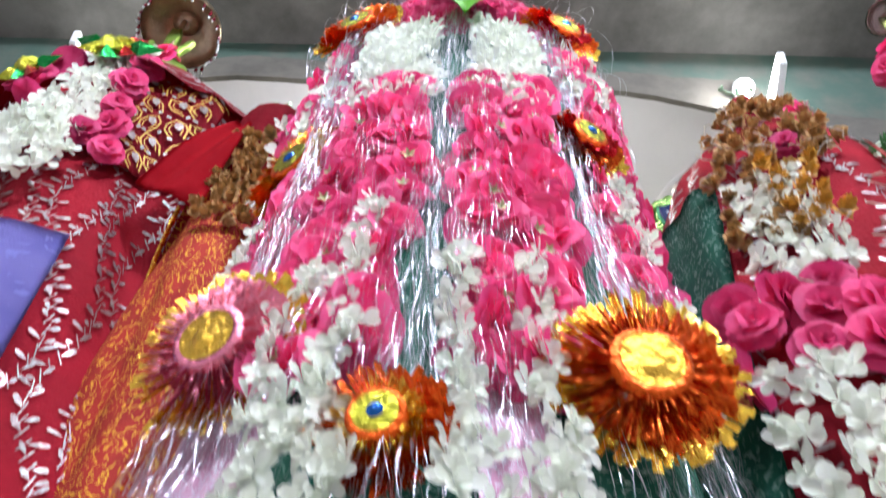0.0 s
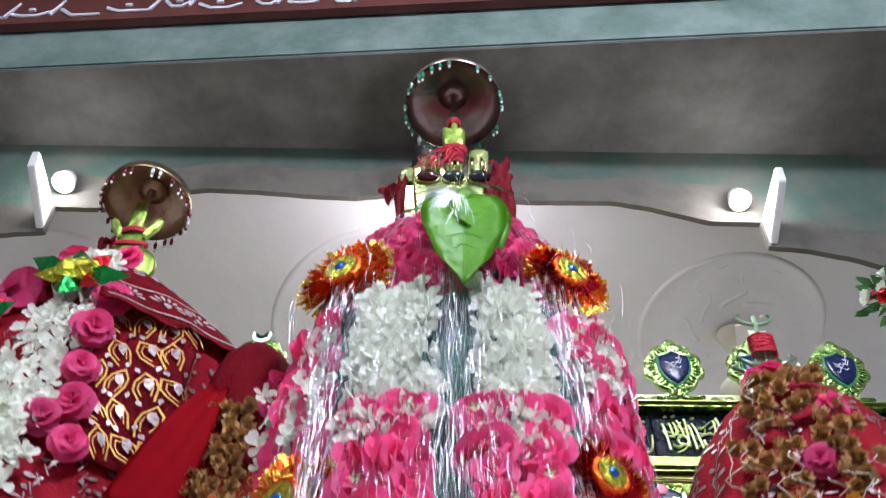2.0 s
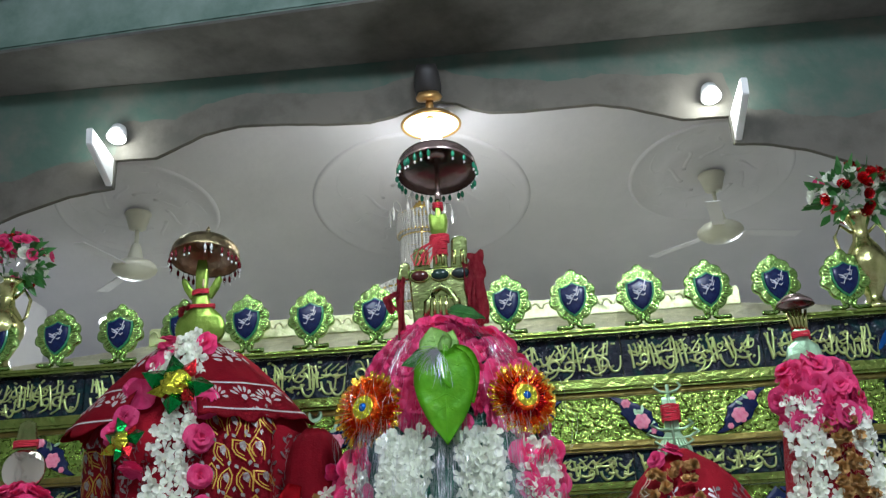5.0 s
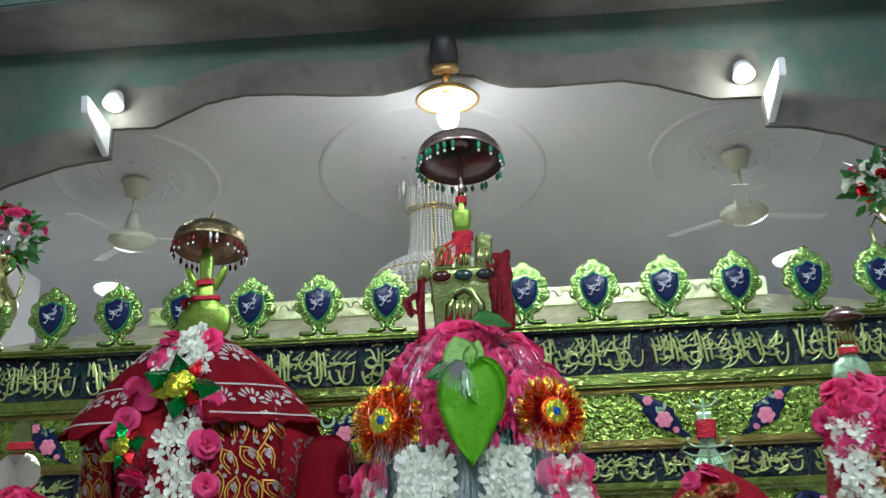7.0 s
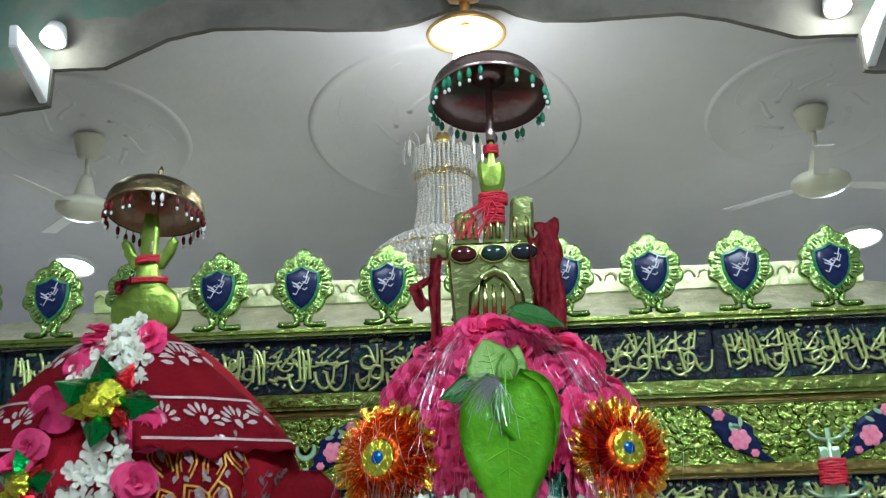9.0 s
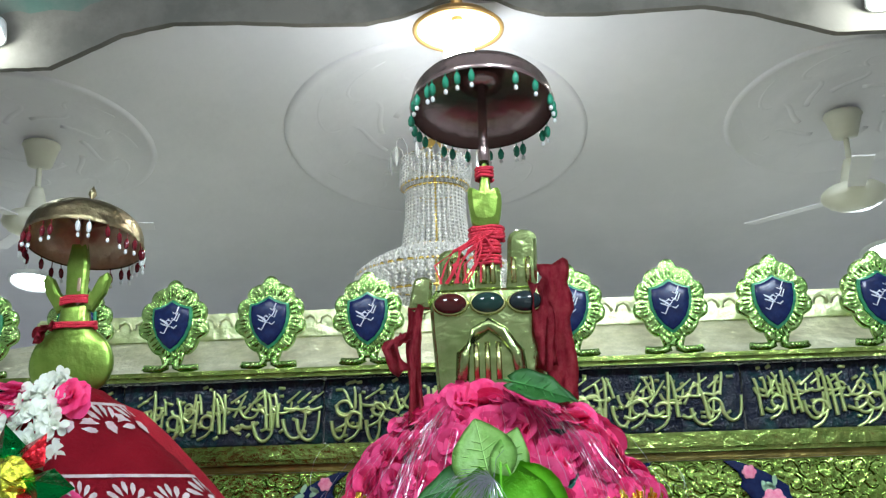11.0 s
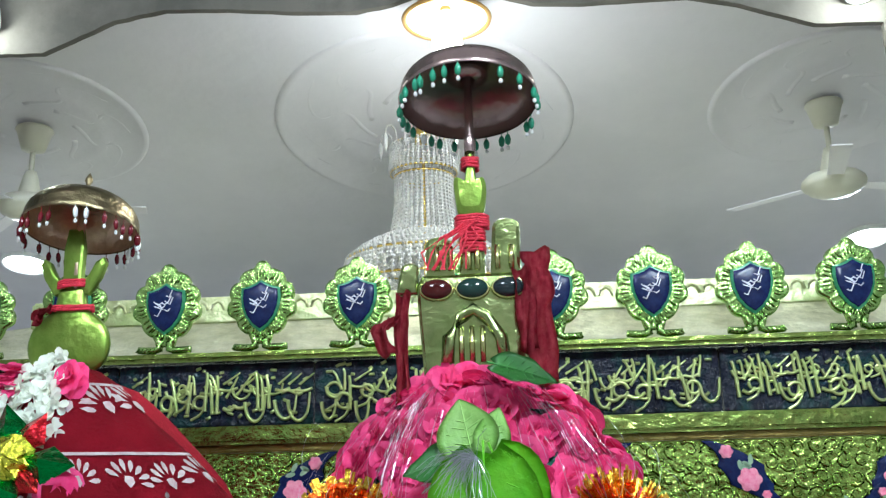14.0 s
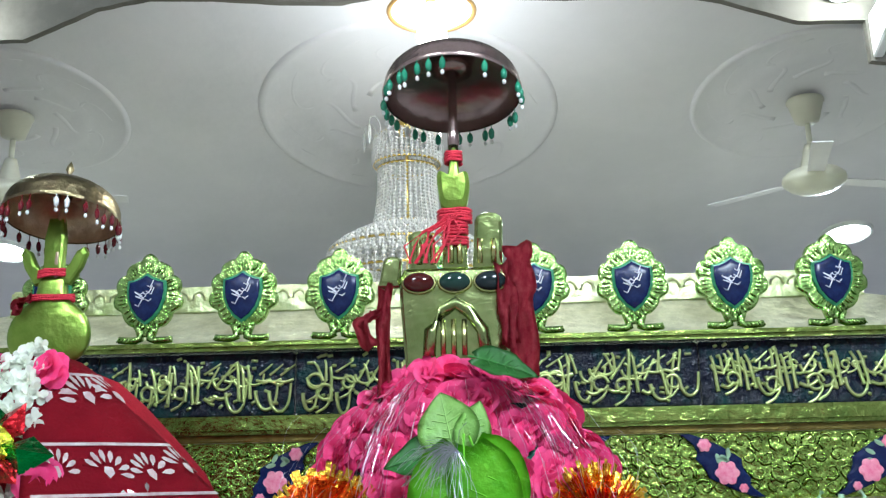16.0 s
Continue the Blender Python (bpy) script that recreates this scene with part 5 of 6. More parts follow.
def heart_leaf(name, place, along, face, length, width, mat, label, group="betel leaves"):
    """A broad heart-shaped leaf from its stalk end at place, pointing along, its face turned to face."""
    ax = Vector(along).normalized()
    nz = (Vector(face) - ax * Vector(face).dot(ax)).normalized()
    ay = nz.cross(ax)
    m = Matrix((ax, ay, nz)).transposed().to_4x4()
    m.translation = place
    bm = bmesh.new()
    rows_n = 14
    prof = []
    for i in range(rows_n + 1):
        f = i / rows_n
        w = 0.5 * width * min(1, math.sqrt(max(0, 1 - ((f - 0.30) / 0.32) ** 2)) if f < 0.30 else (1 - ((f - 0.30) / 0.70) ** 1.85))
        w = max(w, 0.0012)
        row = []
        for j in range(9):
            s = j / 4 - 1
            back = -0.10 * length * abs(s) * max(0, 1 - f * 3.5)
            z = 0.10 * w * abs(s) * 2 - 0.10 * length * (f - 0.2) ** 2 + 0.022 * length * math.sin(f * 17 + abs(s) * 5) * abs(s)
            row.append(bm.verts.new(m @ Vector((length * f + back, s * w, z))))
        prof.append(row)
    for a, b in zip(prof, prof[1:]):
        for k in range(8):
            fc = bm.faces.new((a[k], b[k], b[k + 1], a[k + 1]))
            fc.smooth = True
    bmesh.ops.solidify(bm, geom=bm.faces[:], thickness=0.0007)
    lf = thing(name, place, label, "leaf", group)
    part("blade", bm, mat, lf)
    bm = bmesh.new()
    tube([m @ Vector((length * f, 0, 0.0016 - 0.10 * length * (f - 0.2) ** 2)) for f in (-0.12, 0.0, 0.2, 0.4, 0.6, 0.8, 0.97)], 0.0016, 5, bm, 0.3)
    for k in range(5):
        for s in (-1, 1):
            f0 = 0.06 + 0.13 * k
            pts = []
            for g in (0, 0.35, 0.7):
                f = f0 + 0.16 * g
                w = 0.5 * width * (math.sqrt(max(0, 1 - ((f - 0.30) / 0.32) ** 2)) if f < 0.30 else (1 - ((f - 0.30) / 0.70) ** 1.55))
                pts.append(m @ Vector((length * f, s * g * w, 0.0012 + 0.2 * w * g * 0.5 * 2 * 0.5 - 0.10 * length * (f - 0.2) ** 2 + 0.006 * math.sin(f * 22 + g * 5) * g)))
            tube(pts, 0.0008, 4, bm)
    part("vein", bm, mat, lf)
    return lf


def block_print(mound, owner, shapes, mat, out, label, name="block_print"):
    """Flat printed shapes laid on a draped cloth: each is a height, an angle, a turn and a list of outlines in metres."""
    bm = bmesh.new()
    for z, a, turn, outlines in shapes:
        rx, ry = lerp_table(mound.rows, z)
        k = 1 / max(0.05, math.hypot(rx * math.cos(a), ry * math.sin(a)))
        for pts in outlines:
            vs = []
            for u, v in pts:
                uu, vv = u * math.cos(turn) - v * math.sin(turn), u * math.sin(turn) + v * math.cos(turn)
                vs.append(bm.verts.new(mound.at(z + vv, a + uu * k, out)))
            bm.faces.new(vs)
    return tagged(part(name, bm, mat, owner, label), kind="stuff")


def petal(ang, r0, r1, w):
    c, s_ = math.cos(ang), math.sin(ang)
    pts = [(r0, 0), ((r0 + r1) * 0.5, w), (r1 * 0.92, w * 0.8), (r1, 0), (r1 * 0.92, -w * 0.8), ((r0 + r1) * 0.5, -w)]
    return [(x * c - y * s_, x * s_ + y * c) for x, y in pts]


def fan_motif(r):
    return [petal(math.radians(d), r * 0.42, r, r * 0.11) for d in range(0, 181, 26)] + [petal(math.radians(90), -r * 0.25, r * 0.25, r * 0.2)]


def vine(mound, z0, z1, a, seed):
    """One printed vine: a wavering stem with leaves on both sides, as shapes for block_print."""
    rnd = random.Random(seed)
    out = []
    z, k, ph = z0, 0, rnd.uniform(0, 6)
    while z > z1:
        sway = 0.06 * math.sin(z * 19 + ph)
        turn = 0.5 * math.cos(z * 19 + ph)
        h = 0.0115
        out.append((z, a + sway, turn, [[(-0.0009, -h), (0.0009, -h), (0.0009, h), (-0.0009, h)]]))
        side = -1 if k % 2 else 1
        leaf = petal(math.radians(90 - side * rnd.uniform(32, 68)), 0.002, rnd.uniform(0.017, 0.029), rnd.uniform(0.0024, 0.0044))
        out.append((z, a + sway, turn, [leaf]))
        if rnd.random() < 0.35:
            out.append((z - 0.006, a + sway, turn, [petal(math.radians(90 + side * rnd.uniform(25, 70)), 0.004, rnd.uniform(0.012, 0.02), 0.0035)]))
        z -= 0.0185
        k += 1
    return out


def flame_motif(r):
    """Nested pointed arches, drawn as bands."""
    bands = []
    for q in (1.0, 0.62):
        for d in (-1, 1):
            pts = [(d * q * r * x, q * r * z) for x, z in ((0.0, 1.0), (0.42, 0.45), (0.50, -0.1), (0.30, -0.9))]
            inn = [(d * q * r * x, q * r * z) for x, z in ((0.22, -0.86), (0.41, -0.1), (0.34, 0.40), (0.0, 0.84))]
            bands += [[pts[0], pts[1], inn[2], inn[3]], [pts[1], pts[2], inn[1], inn[2]], [pts[2], pts[3], inn[0], inn[1]]]
    return bands


def border(z, a0, a1, mound, w=0.0022, tilt=0.0):
    """Short straight lengths that make one printed line round the cloth."""
    rx, ry = lerp_table(mound.rows, z)
    n = 40
    out = []
    for k in range(n):
        a = a0 + (a1 - a0) * (k + 0.5) / n
        h = (a1 - a0) / n * 0.5 * math.hypot(rx * math.cos(a), ry * math.sin(a)) * 1.06
        out.append((z + tilt * (a - a0), a, 0.0, [[(-h, -w), (h, -w), (h, w), (-h, w)]]))
    return out


def settle(since, rise, shift=(0.0, 0.0)):
    """Draws the things built after since up by a factor of their height and moves them over the floor."""
    m = Matrix.Translation((*shift, 0)) @ Matrix.Diagonal((1, 1, rise, 1))
    for ob in list(scene.collection.objects)[since:]:
        if ob.parent is None:
            ob.matrix_basis = m @ ob.matrix_basis


# ---- umbrellas and palm plates ----
def umbrella(cx, cy, rim_z, r, under, over, bead, tall, seed, label, lean=-11.0):
    rnd = random.Random(seed)
    u = thing("ceremonial_umbrella", (cx, cy, rim_z - 0.2), label, "umbrella", "small metal umbrellas on the standards")
    at = Matrix.Translation((cx, cy, rim_z)) @ Matrix.Rotation(math.radians(lean), 4, "X")
    dome = [(0.004, tall)] + [(r * math.sin(k * math.pi / 20), tall * math.cos(k * math.pi / 20) ** 0.8) for k in range(1, 10)] + [(r, 0.0)]
    part("dome", lathe(dome + [(r * 1.02, -0.004), (r * 1.0, -0.008)], 48, at), over, u, "", True)
    part("lining", lathe([(x * 0.985, z - 0.004) for x, z in dome[:-1]] + [(r * 0.985, -0.006)], 48, at), under, u, "dark beaten metal underside", True)
    part("finial", lathe([(0, tall + 0.046), (0.002, tall + 0.042), (0.006, tall + 0.034), (0.007, tall + 0.028), (0.003, tall + 0.020), (0.009, tall + 0.010), (0.010, tall - 0.002), (0, tall - 0.004)], 14, at), over, u, "", True)
    part("pole", lathe([(0, tall - 0.01), (0.006, tall - 0.01), (0.007, -0.06), (0.009, -0.065), (0.009, -0.085), (0.007, -0.09), (0.007, -0.16), (0, -0.16)], 14, Matrix.Translation((cx, cy, rim_z))), under, u, "", True)
    part("hub", lathe([(0, tall - 0.008), (0.03, tall - 0.012), (0.032, tall - 0.018), (0.012, tall - 0.024)], 20, at), under, u, "", True)
    n = 34
    for k in range(n):
        if rnd.random() < 0.12:
            continue
        a = 2 * math.pi * k / n + rnd.uniform(-0.05, 0.05)
        x, y, z = at @ Vector((r * math.cos(a), r * math.sin(a), -0.006))
        big = 0.0046 if bead != "bead_green" else 0.0052
        mt = bead if rnd.random() > 0.14 else "bead_white"
        tilt = Matrix.Translation((x, y, z)) @ Matrix.Rotation(rnd.uniform(-0.25, 0.25), 4, "X")
        drop = 0.012 if bead == "bead_green" else rnd.choice((0.010, 0.016, 0.024))
        d = part("bead_drop", lathe([(0, 0), (0.0008, 0), (0.0008, -drop * 0.5), (big * 0.6, -drop * 0.55), (big, -drop * 0.55 - 0.006), (big * 0.8, -drop * 0.55 - 0.014), (0, -drop * 0.55 - 0.018)], 8, tilt), mt, u, "", True)
        part("bead_cap", lathe([(0, -drop * 0.55 - 0.017), (0.003, -drop * 0.55 - 0.02), (0.0025, -drop * 0.55 - 0.0245), (0, -drop * 0.55 - 0.026)], 6, tilt), "bead_white", d)
    return u


def finger(x0, x1, z0, z1, lean=0.0):
    r = (x1 - x0) / 2
    c = (x0 + x1) / 2
    top = [(c + lean + r * 0.92 * math.cos(t), z1 - r * 0.6 + r * 0.6 * math.sin(t)) for t in (0, 0.5, 1.0, 1.57, 2.1, 2.6, 3.14)]
    return [(x1, z0)] + top + [(x0, z0)]




# ---- the great standard in the middle ----
since = len(scene.collection.objects)
MX, MY = 0.050, 0.965
main = Mound(MX, MY, [(2.575, 0.02, 0.015), (2.552, 0.075, 0.045), (2.512, 0.13, 0.065), (2.445, 0.18, 0.085), (2.37, 0.205, 0.105), (2.13, 0.232, 0.155), (1.80, 0.245, 0.21), (1.65, 0.26, 0.24), (1.30, 0.31, 0.31), (0.95, 0.38, 0.38), (0.002, 0.42, 0.42)], 7, 0.03, 1.0)
std = thing("great_standard", (MX, MY, 0.0), "tall processional standard draped in green cloth under roses and jasmine", "standard")
part("drape", main.skin(2.575, 0.002, nz=70), "cloth_green_print", std, "dark green printed drape")
part("silver_cloth", main.skin(2.05, 1.0, -1.05, -0.55, 40, 16, 0.008), "cloth_silver_pink", std, "pink and silver brocade strip")
part("silver_cloth", main.skin(2.0, 1.0, 0.10, 0.32, 40, 10, 0.006), "cloth_silver_pink", std, "pink and silver brocade strip")

# brass palm plate with three stones and a smaller palm on its middle finger
PY = 0.955
palm = part("palm_plate", plate([(-0.018, 2.50), (-0.030, 2.66), (-0.032, 2.70), (-0.024, 2.715), (0.124, 2.715), (0.130, 2.70), (0.128, 2.66), (0.116, 2.50)], 0.016, m=Matrix.Translation((0, PY, 0)), bulge=0.004), "palm_brass", std, "flat brass palm plate")
for x0, x1, z0, z1, ln in ((-0.018, 0.024, 2.712, 2.772, -0.003), (0.030, 0.068, 2.712, 2.80, 0.0), (0.074, 0.118, 2.712, 2.797, 0.003), (-0.062, -0.032, 2.690, 2.735, 0.006)):
    part("palm_finger", plate(finger(x0, x1, z0, z1, ln), 0.012, m=Matrix.Translation((0, PY, 0)), bulge=0.003), "palm_brass", std)
for x in (-0.003, 0.048, 0.099):
    st = part("stone_setting", plate(ellipse(x, 2.693, 0.025, 0.0165), 0.008, m=Matrix.Translation((0, PY - 0.012, 0)), bulge=0.001), "brass", std)
    part("stone", plate(ellipse(x, 2.693, 0.022, 0.0140), 0.006, m=Matrix.Translation((0, PY - 0.018, 0)), bulge=0.006), {-0.003: "gem_red", 0.048: "gem_green", 0.099: "gem_black"}[x], std, "polished oval stone", True)
for x in (-0.002, 0.018, 0.044, 0.056, 0.085, 0.105):
    part("rod", tube([(x, PY - 0.012, 2.72), (x, PY - 0.012, 2.755)], 0.004, 8), "brass", std, "", True)
bm = bmesh.new()
tube([(0.01, PY - 0.012, 2.59), (0.012, PY - 0.014, 2.625), (0.03, PY - 0.014, 2.652), (0.048, PY - 0.014, 2.664), (0.066, PY - 0.014, 2.652), (0.086, PY - 0.014, 2.625), (0.09, PY - 0.012, 2.59)], 0.009, 8, bm)
part("arch_relief", bm, "palm_brass", std, "raised pointed arch on the plate", True)
for x in (0.03, 0.045, 0.06):
    part("rod", tube([(x, PY - 0.012, 2.59), (x, PY - 0.012, 2.64)], 0.004, 8), "brass", std, "", True)
small = [(0.028, 2.815), (0.032, 2.80), (0.066, 2.80), (0.071, 2.815), (0.074, 2.845), (0.068, 2.862), (0.062, 2.848), (0.058, 2.856), (0.056, 2.895), (0.046, 2.897), (0.043, 2.857), (0.036, 2.85), (0.030, 2.862), (0.024, 2.855)]
part("small_palm", plate(round_off(small), 0.012, m=Matrix.Translation((0, PY - 0.004, 0)), bulge=0.004), "palm_green", std, "small green-gilt palm on the finger")
part("small_palm_stem", tube([(0.05, PY, 2.78), (0.05, PY, 2.90)], 0.008, 10), "palm_brass", std, "", True)


def binding(owner, x0, x1, y, z0, z1, turns, seed, mat="thread_red"):
    rnd = random.Random(seed)
    cx, rx = (x0 + x1) / 2, (x1 - x0) / 2 + 0.004
    path = []
    for k in range(turns * 10 + 1):
        a = 2 * math.pi * k / 10
        path.append((cx + rx * math.cos(a), y - 0.002 + 0.013 * math.sin(a), z0 + (z1 - z0) * k / (turns * 10) + rnd.uniform(-0.0015, 0.0015)))
    bm = tube(path, 0.0026, 5)
    return part("binding", bm, mat, owner, "red thread binding", True)


def streamer(owner, pts, width, mat, seed, nm="ribbon", label="red cloth ribbon"):
    """A crumpled strip of cloth along points."""
    rnd = random.Random(seed)
    bm = bmesh.new()
    uv = bm.loops.layers.uv.new("uv")
    ps = [Vector(p) for p in pts]
    fine = []
    for a, b in zip(ps, ps[1:]):
        for k in range(6):
            fine.append(a.lerp(b, k / 6))
    fine.append(ps[-1])
    prev = None
    for i, p in enumerate(fine):
        row = []
        for j in range(7):
            s = j / 3 - 1
            row.append(bm.verts.new(p + Vector((s * width * 0.5 * (1 + 0.15 * math.sin(i * 0.9 + seed)), 0.010 * math.sin(s * 5 + i * 0.5 + seed) - 0.006 * abs(s), 0.004 * math.sin(s * 3 + i)))))
        if prev:
            for j in range(6):
                f = bm.faces.new((prev[j], row[j], row[j + 1], prev[j + 1]))
                f.smooth = True
                for lp, (jj, ii) in zip(f.loops, ((j, i - 1), (j, i), (j + 1, i), (j + 1, i - 1))):
                    lp[uv].uv = (jj * width / 6, ii * 0.02)
        prev = row
    bmesh.ops.solidify(bm, geom=bm.faces[:], thickness=0.0012)
    return part(nm, bm, mat, owner, label)


binding(std, 0.030, 0.070, PY, 2.783, 2.80, 5, 1)
binding(std, 0.036, 0.064, PY, 2.745, 2.78, 7, 2)
binding(std, 0.042, 0.058, PY, 2.872, 2.888, 4, 3)
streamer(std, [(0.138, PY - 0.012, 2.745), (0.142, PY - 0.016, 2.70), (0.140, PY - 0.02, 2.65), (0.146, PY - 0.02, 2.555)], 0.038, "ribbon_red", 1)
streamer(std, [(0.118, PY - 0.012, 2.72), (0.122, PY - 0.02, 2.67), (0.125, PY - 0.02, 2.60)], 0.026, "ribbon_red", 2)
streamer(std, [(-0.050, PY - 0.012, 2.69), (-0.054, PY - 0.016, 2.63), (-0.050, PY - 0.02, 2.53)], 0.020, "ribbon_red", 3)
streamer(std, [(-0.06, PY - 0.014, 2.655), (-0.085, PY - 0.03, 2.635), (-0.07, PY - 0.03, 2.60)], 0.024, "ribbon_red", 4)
bm = bmesh.new()
random.seed(8)
for k in range(12):
    x = random.uniform(0.0, 0.06)
    tube([(0.05 + random.uniform(-0.01, 0.01), PY - 0.018, 2.79), (x, PY - 0.022, 2.765), (x - random.uniform(0, 0.03), PY - 0.022, 2.745), (x - 0.02, PY - 0.02, 2.72)], 0.0016, 4, bm)
part("loose_thread", bm, "thread_red", std, "loose red threads")
umbrella(MX + 0.0, 0.985, 2.998, 0.106, "copper_dark", "copper_dark", "bead_green", 0.056, 4, "dark copper umbrella with green bead fringe on the standard")

# roses
random.seed(31)
cap = thing("petal_garland", main.at(2.5, 0), "deep pink rose petals heaped over the standard's shoulders", "garland")
scatter(cap, "rose", ROSES_DARK, main, fill(2.56, 2.30, -2.2, 2.2, 0.031, 0.22), 0.008, 0.3, (0.6, 0.85), 0.55)
garl = thing("rose_garland", main.at(1.9, 0), "thick bright pink rose garlands hanging in columns", "garland")
cols = [(-0.95, 0.10), (-0.50, 0.17), (-0.26, 0.15), (0.15, 0.14), (0.40, 0.16), (0.95, 0.20), (1.30, 0.2), (-1.35, 0.2)]
for a, w in cols:
    top = 2.02 if abs(a) < 0.8 else 2.24
    low = 1.38 if abs(a) < 0.8 else 1.60
    scatter(garl, "rose", ROSES, main, fill(top, low, a - w * 0.5, a + w * 0.5, 0.038, w * 0.72, 0.25), 0.018, 0.45, (0.8, 1.08), 0.65)

# jasmine bands
jas = thing("jasmine_garland", main.at(2.2, 0), "white jasmine garlands in broad bands over the roses", "garland")
for a0, a1, top, low in ((-0.60, -0.15, 2.28, 1.985), (0.13, 0.51, 2.275, 1.955), (0.78, 1.10, 2.25, 2.11), (-1.15, -0.84, 2.22, 2.05)):
    scatter(jas, "jasmine_flower", JASMINES, main, fill(top, low, a0, a1, 0.021, 0.066), 0.026, 0.3, (0.95, 1.35), 0.6)
strs = thing("jasmine_strings", main.at(1.5, 0), "loose strings of white jasmine hanging down the front", "garland")
for a, top, low in ((-0.30, 1.68, 1.25), (-0.50, 1.56, 1.30), (-0.40, 1.34, 1.12), (-0.22, 1.30, 1.12), (0.05, 1.54, 1.2), (0.27, 1.57, 1.15), (0.16, 1.28, 1.12), (0.86, 1.86, 1.66), (0.98, 1.60, 1.44), (-1.0, 1.74, 1.50)):
    for z, aa in string_of(top, low, a, 0.022):
        scatter(strs, "jasmine_flower", JASMINES, main, [(z, aa + random.uniform(-0.04, 0.04)), (z - 0.012, aa + random.uniform(-0.05, 0.05))][:random.choice((1, 2, 2))], 0.040, 0.5, (0.75, 1.08), 0.8)

# tinsel
tin = thing("tinsel_veil", main.at(2.4, 0), "long silver tinsel threads falling over the flowers", "tinsel")
tinsel_on(main, tin, 560, 2.34, 1.15, -1.25, 1.25, 5, 0.00021, 0.038, cluster=[-0.76, -0.02, 0.01, 0.66])
tinsel_on(main, tin, 110, 2.56, 2.30, -1.0, 1.0, 6, 0.00025, 0.04, cluster=[-0.62, 0.66])

bm = bmesh.new()
random.seed(19)
for k in range(46):
    a, z, reach = random.choice((-1, 1)) * random.uniform(0.5, 1.5), random.uniform(2.32, 2.54), random.uniform(0.02, 0.085)
    drop, sway, prev = random.uniform(0.02, 0.16), random.uniform(-0.2, 0.2), None
    for i in range(9):
        f = i / 8
        p = main.at(z - drop * f * f + 0.02 * math.sin(f * 3), a + sway * f, 0.02 + reach * math.sin(f * 2.4))
        w = Vector((math.cos(i * 1.7 + k), math.sin(i * 1.7 + k), 0)) * 0.00028
        cur = (bm.verts.new(p - w), bm.verts.new(p + w))
        if prev:
            bm.faces.new((prev[0], prev[1], cur[1], cur[0]))
        prev = cur
tagged(part("stray_tinsel", bm, "tinsel", tin, "stray silver foil threads"), kind="stuff")

# rosettes
rosette(main, 2.356, -0.86, 0.088, 1, face=0.1, out=0.026, label="orange and gold foil rosette with a blue and mirror centre")
rosette(main, 2.360, 0.86, 0.082, 2, face=0.1, out=0.026, colours=("foil_gold", "foil_orange", "foil_red"))
rosette(main, 1.92, -1.02, 0.092, 3, face=0.1, out=0.028, label="orange foil rosette with green and blue centre", colours=("foil_gold", "foil_orange", "foil_gold"))
rosette(main, 1.935, 0.74, 0.07, 4, face=0.0, out=0.03, colours=("foil_gold", "foil_orange", "foil_red"))
rosette(main, 1.465, -0.74, 0.095, 5, "foil_gold", True, label="gold-fringed pink rosette with a gold centre", colours=("foil_gold", "foil_pink", "foil_pink"))
rosette(main, 1.395, 0.53, 0.092, 6, "foil_gold", True, label="orange and gold foil rosette with a gold centre", colours=("foil_gold", "foil_orange", "foil_orange"))
rosette(main, 1.295, -0.13, 0.06, 7, out=0.025, colours=("foil_orange", "foil_orange", "foil_gold"))

# betel leaves tied at the front
heart_leaf("betel_leaf", Vector((0.058, 0.785, 2.452)), (0.0, -0.10, -1), (0.05, -1, -0.1), 0.200, 0.138, "leaf", "large glossy green heart-shaped leaf over the roses")
heart_leaf("betel_leaf", Vector((0.070, 0.792, 2.459)), (0.42, -0.06, -1), (0.25, -1, -0.1), 0.128, 0.098, "leaf", "glossy green leaf with a chewed red edge")
heart_leaf("betel_leaf", Vector((0.045, 0.80, 2.457)), (-0.22, 0.30, 1), (-0.1, -1, 0.35), 0.078, 0.078, "leaf_pale", "pale green leaf turned to show its back")
heart_leaf("betel_leaf", Vector((0.062, 0.80, 2.457)), (0.30, 0.30, 1), (0.3, -1, 0.3), 0.066, 0.048, "leaf_pale", "small pale green leaf turned over")
heart_leaf("betel_leaf", Vector((0.045, 0.80, 2.457)), (-1, 0.0, -0.20), (-0.2, -0.9, 0.5), 0.088, 0.060, "leaf_dark", "dark green leaf under silver tinsel")
heart_leaf("betel_leaf", Vector((0.075, 0.86, 2.575)), (1, -0.1, -0.30), (0.1, -0.8, 0.7), 0.085, 0.052, "leaf_dark", "dark green leaf among the rose petals")
bm = bmesh.new()
random.seed(9)
for k in range(130):
    d = Vector((random.gauss(-0.9, 0.55), random.gauss(-0.2, 0.2), random.gauss(-0.45, 0.35))).normalized()
    p = Vector((0.05, 0.78, 2.457))
    l = random.uniform(0.02, 0.075)
    pts = [p, p + d * l * 0.35 + Vector((0, -0.004, 0.006)), p + d * l * 0.7 + Vector((random.uniform(-0.006, 0.006), 0, 0)), p + d * l + Vector((0, 0, -0.014))]
    s = Vector((-d.z, 0.3, d.x)).normalized() * 0.00028
    for a, b in zip(pts, pts[1:]):
        bm.faces.new([bm.verts.new(v) for v in (a - s, a + s, b + s, b - s)])
tagged(part("tinsel_tuft", bm, "tinsel", tin, "silver tinsel knot"), kind="stuff")
settle(since, 1.013)

# ---- the red-draped standard ----
since = len(scene.collection.objects)
LX, LY = -0.615, 1.14
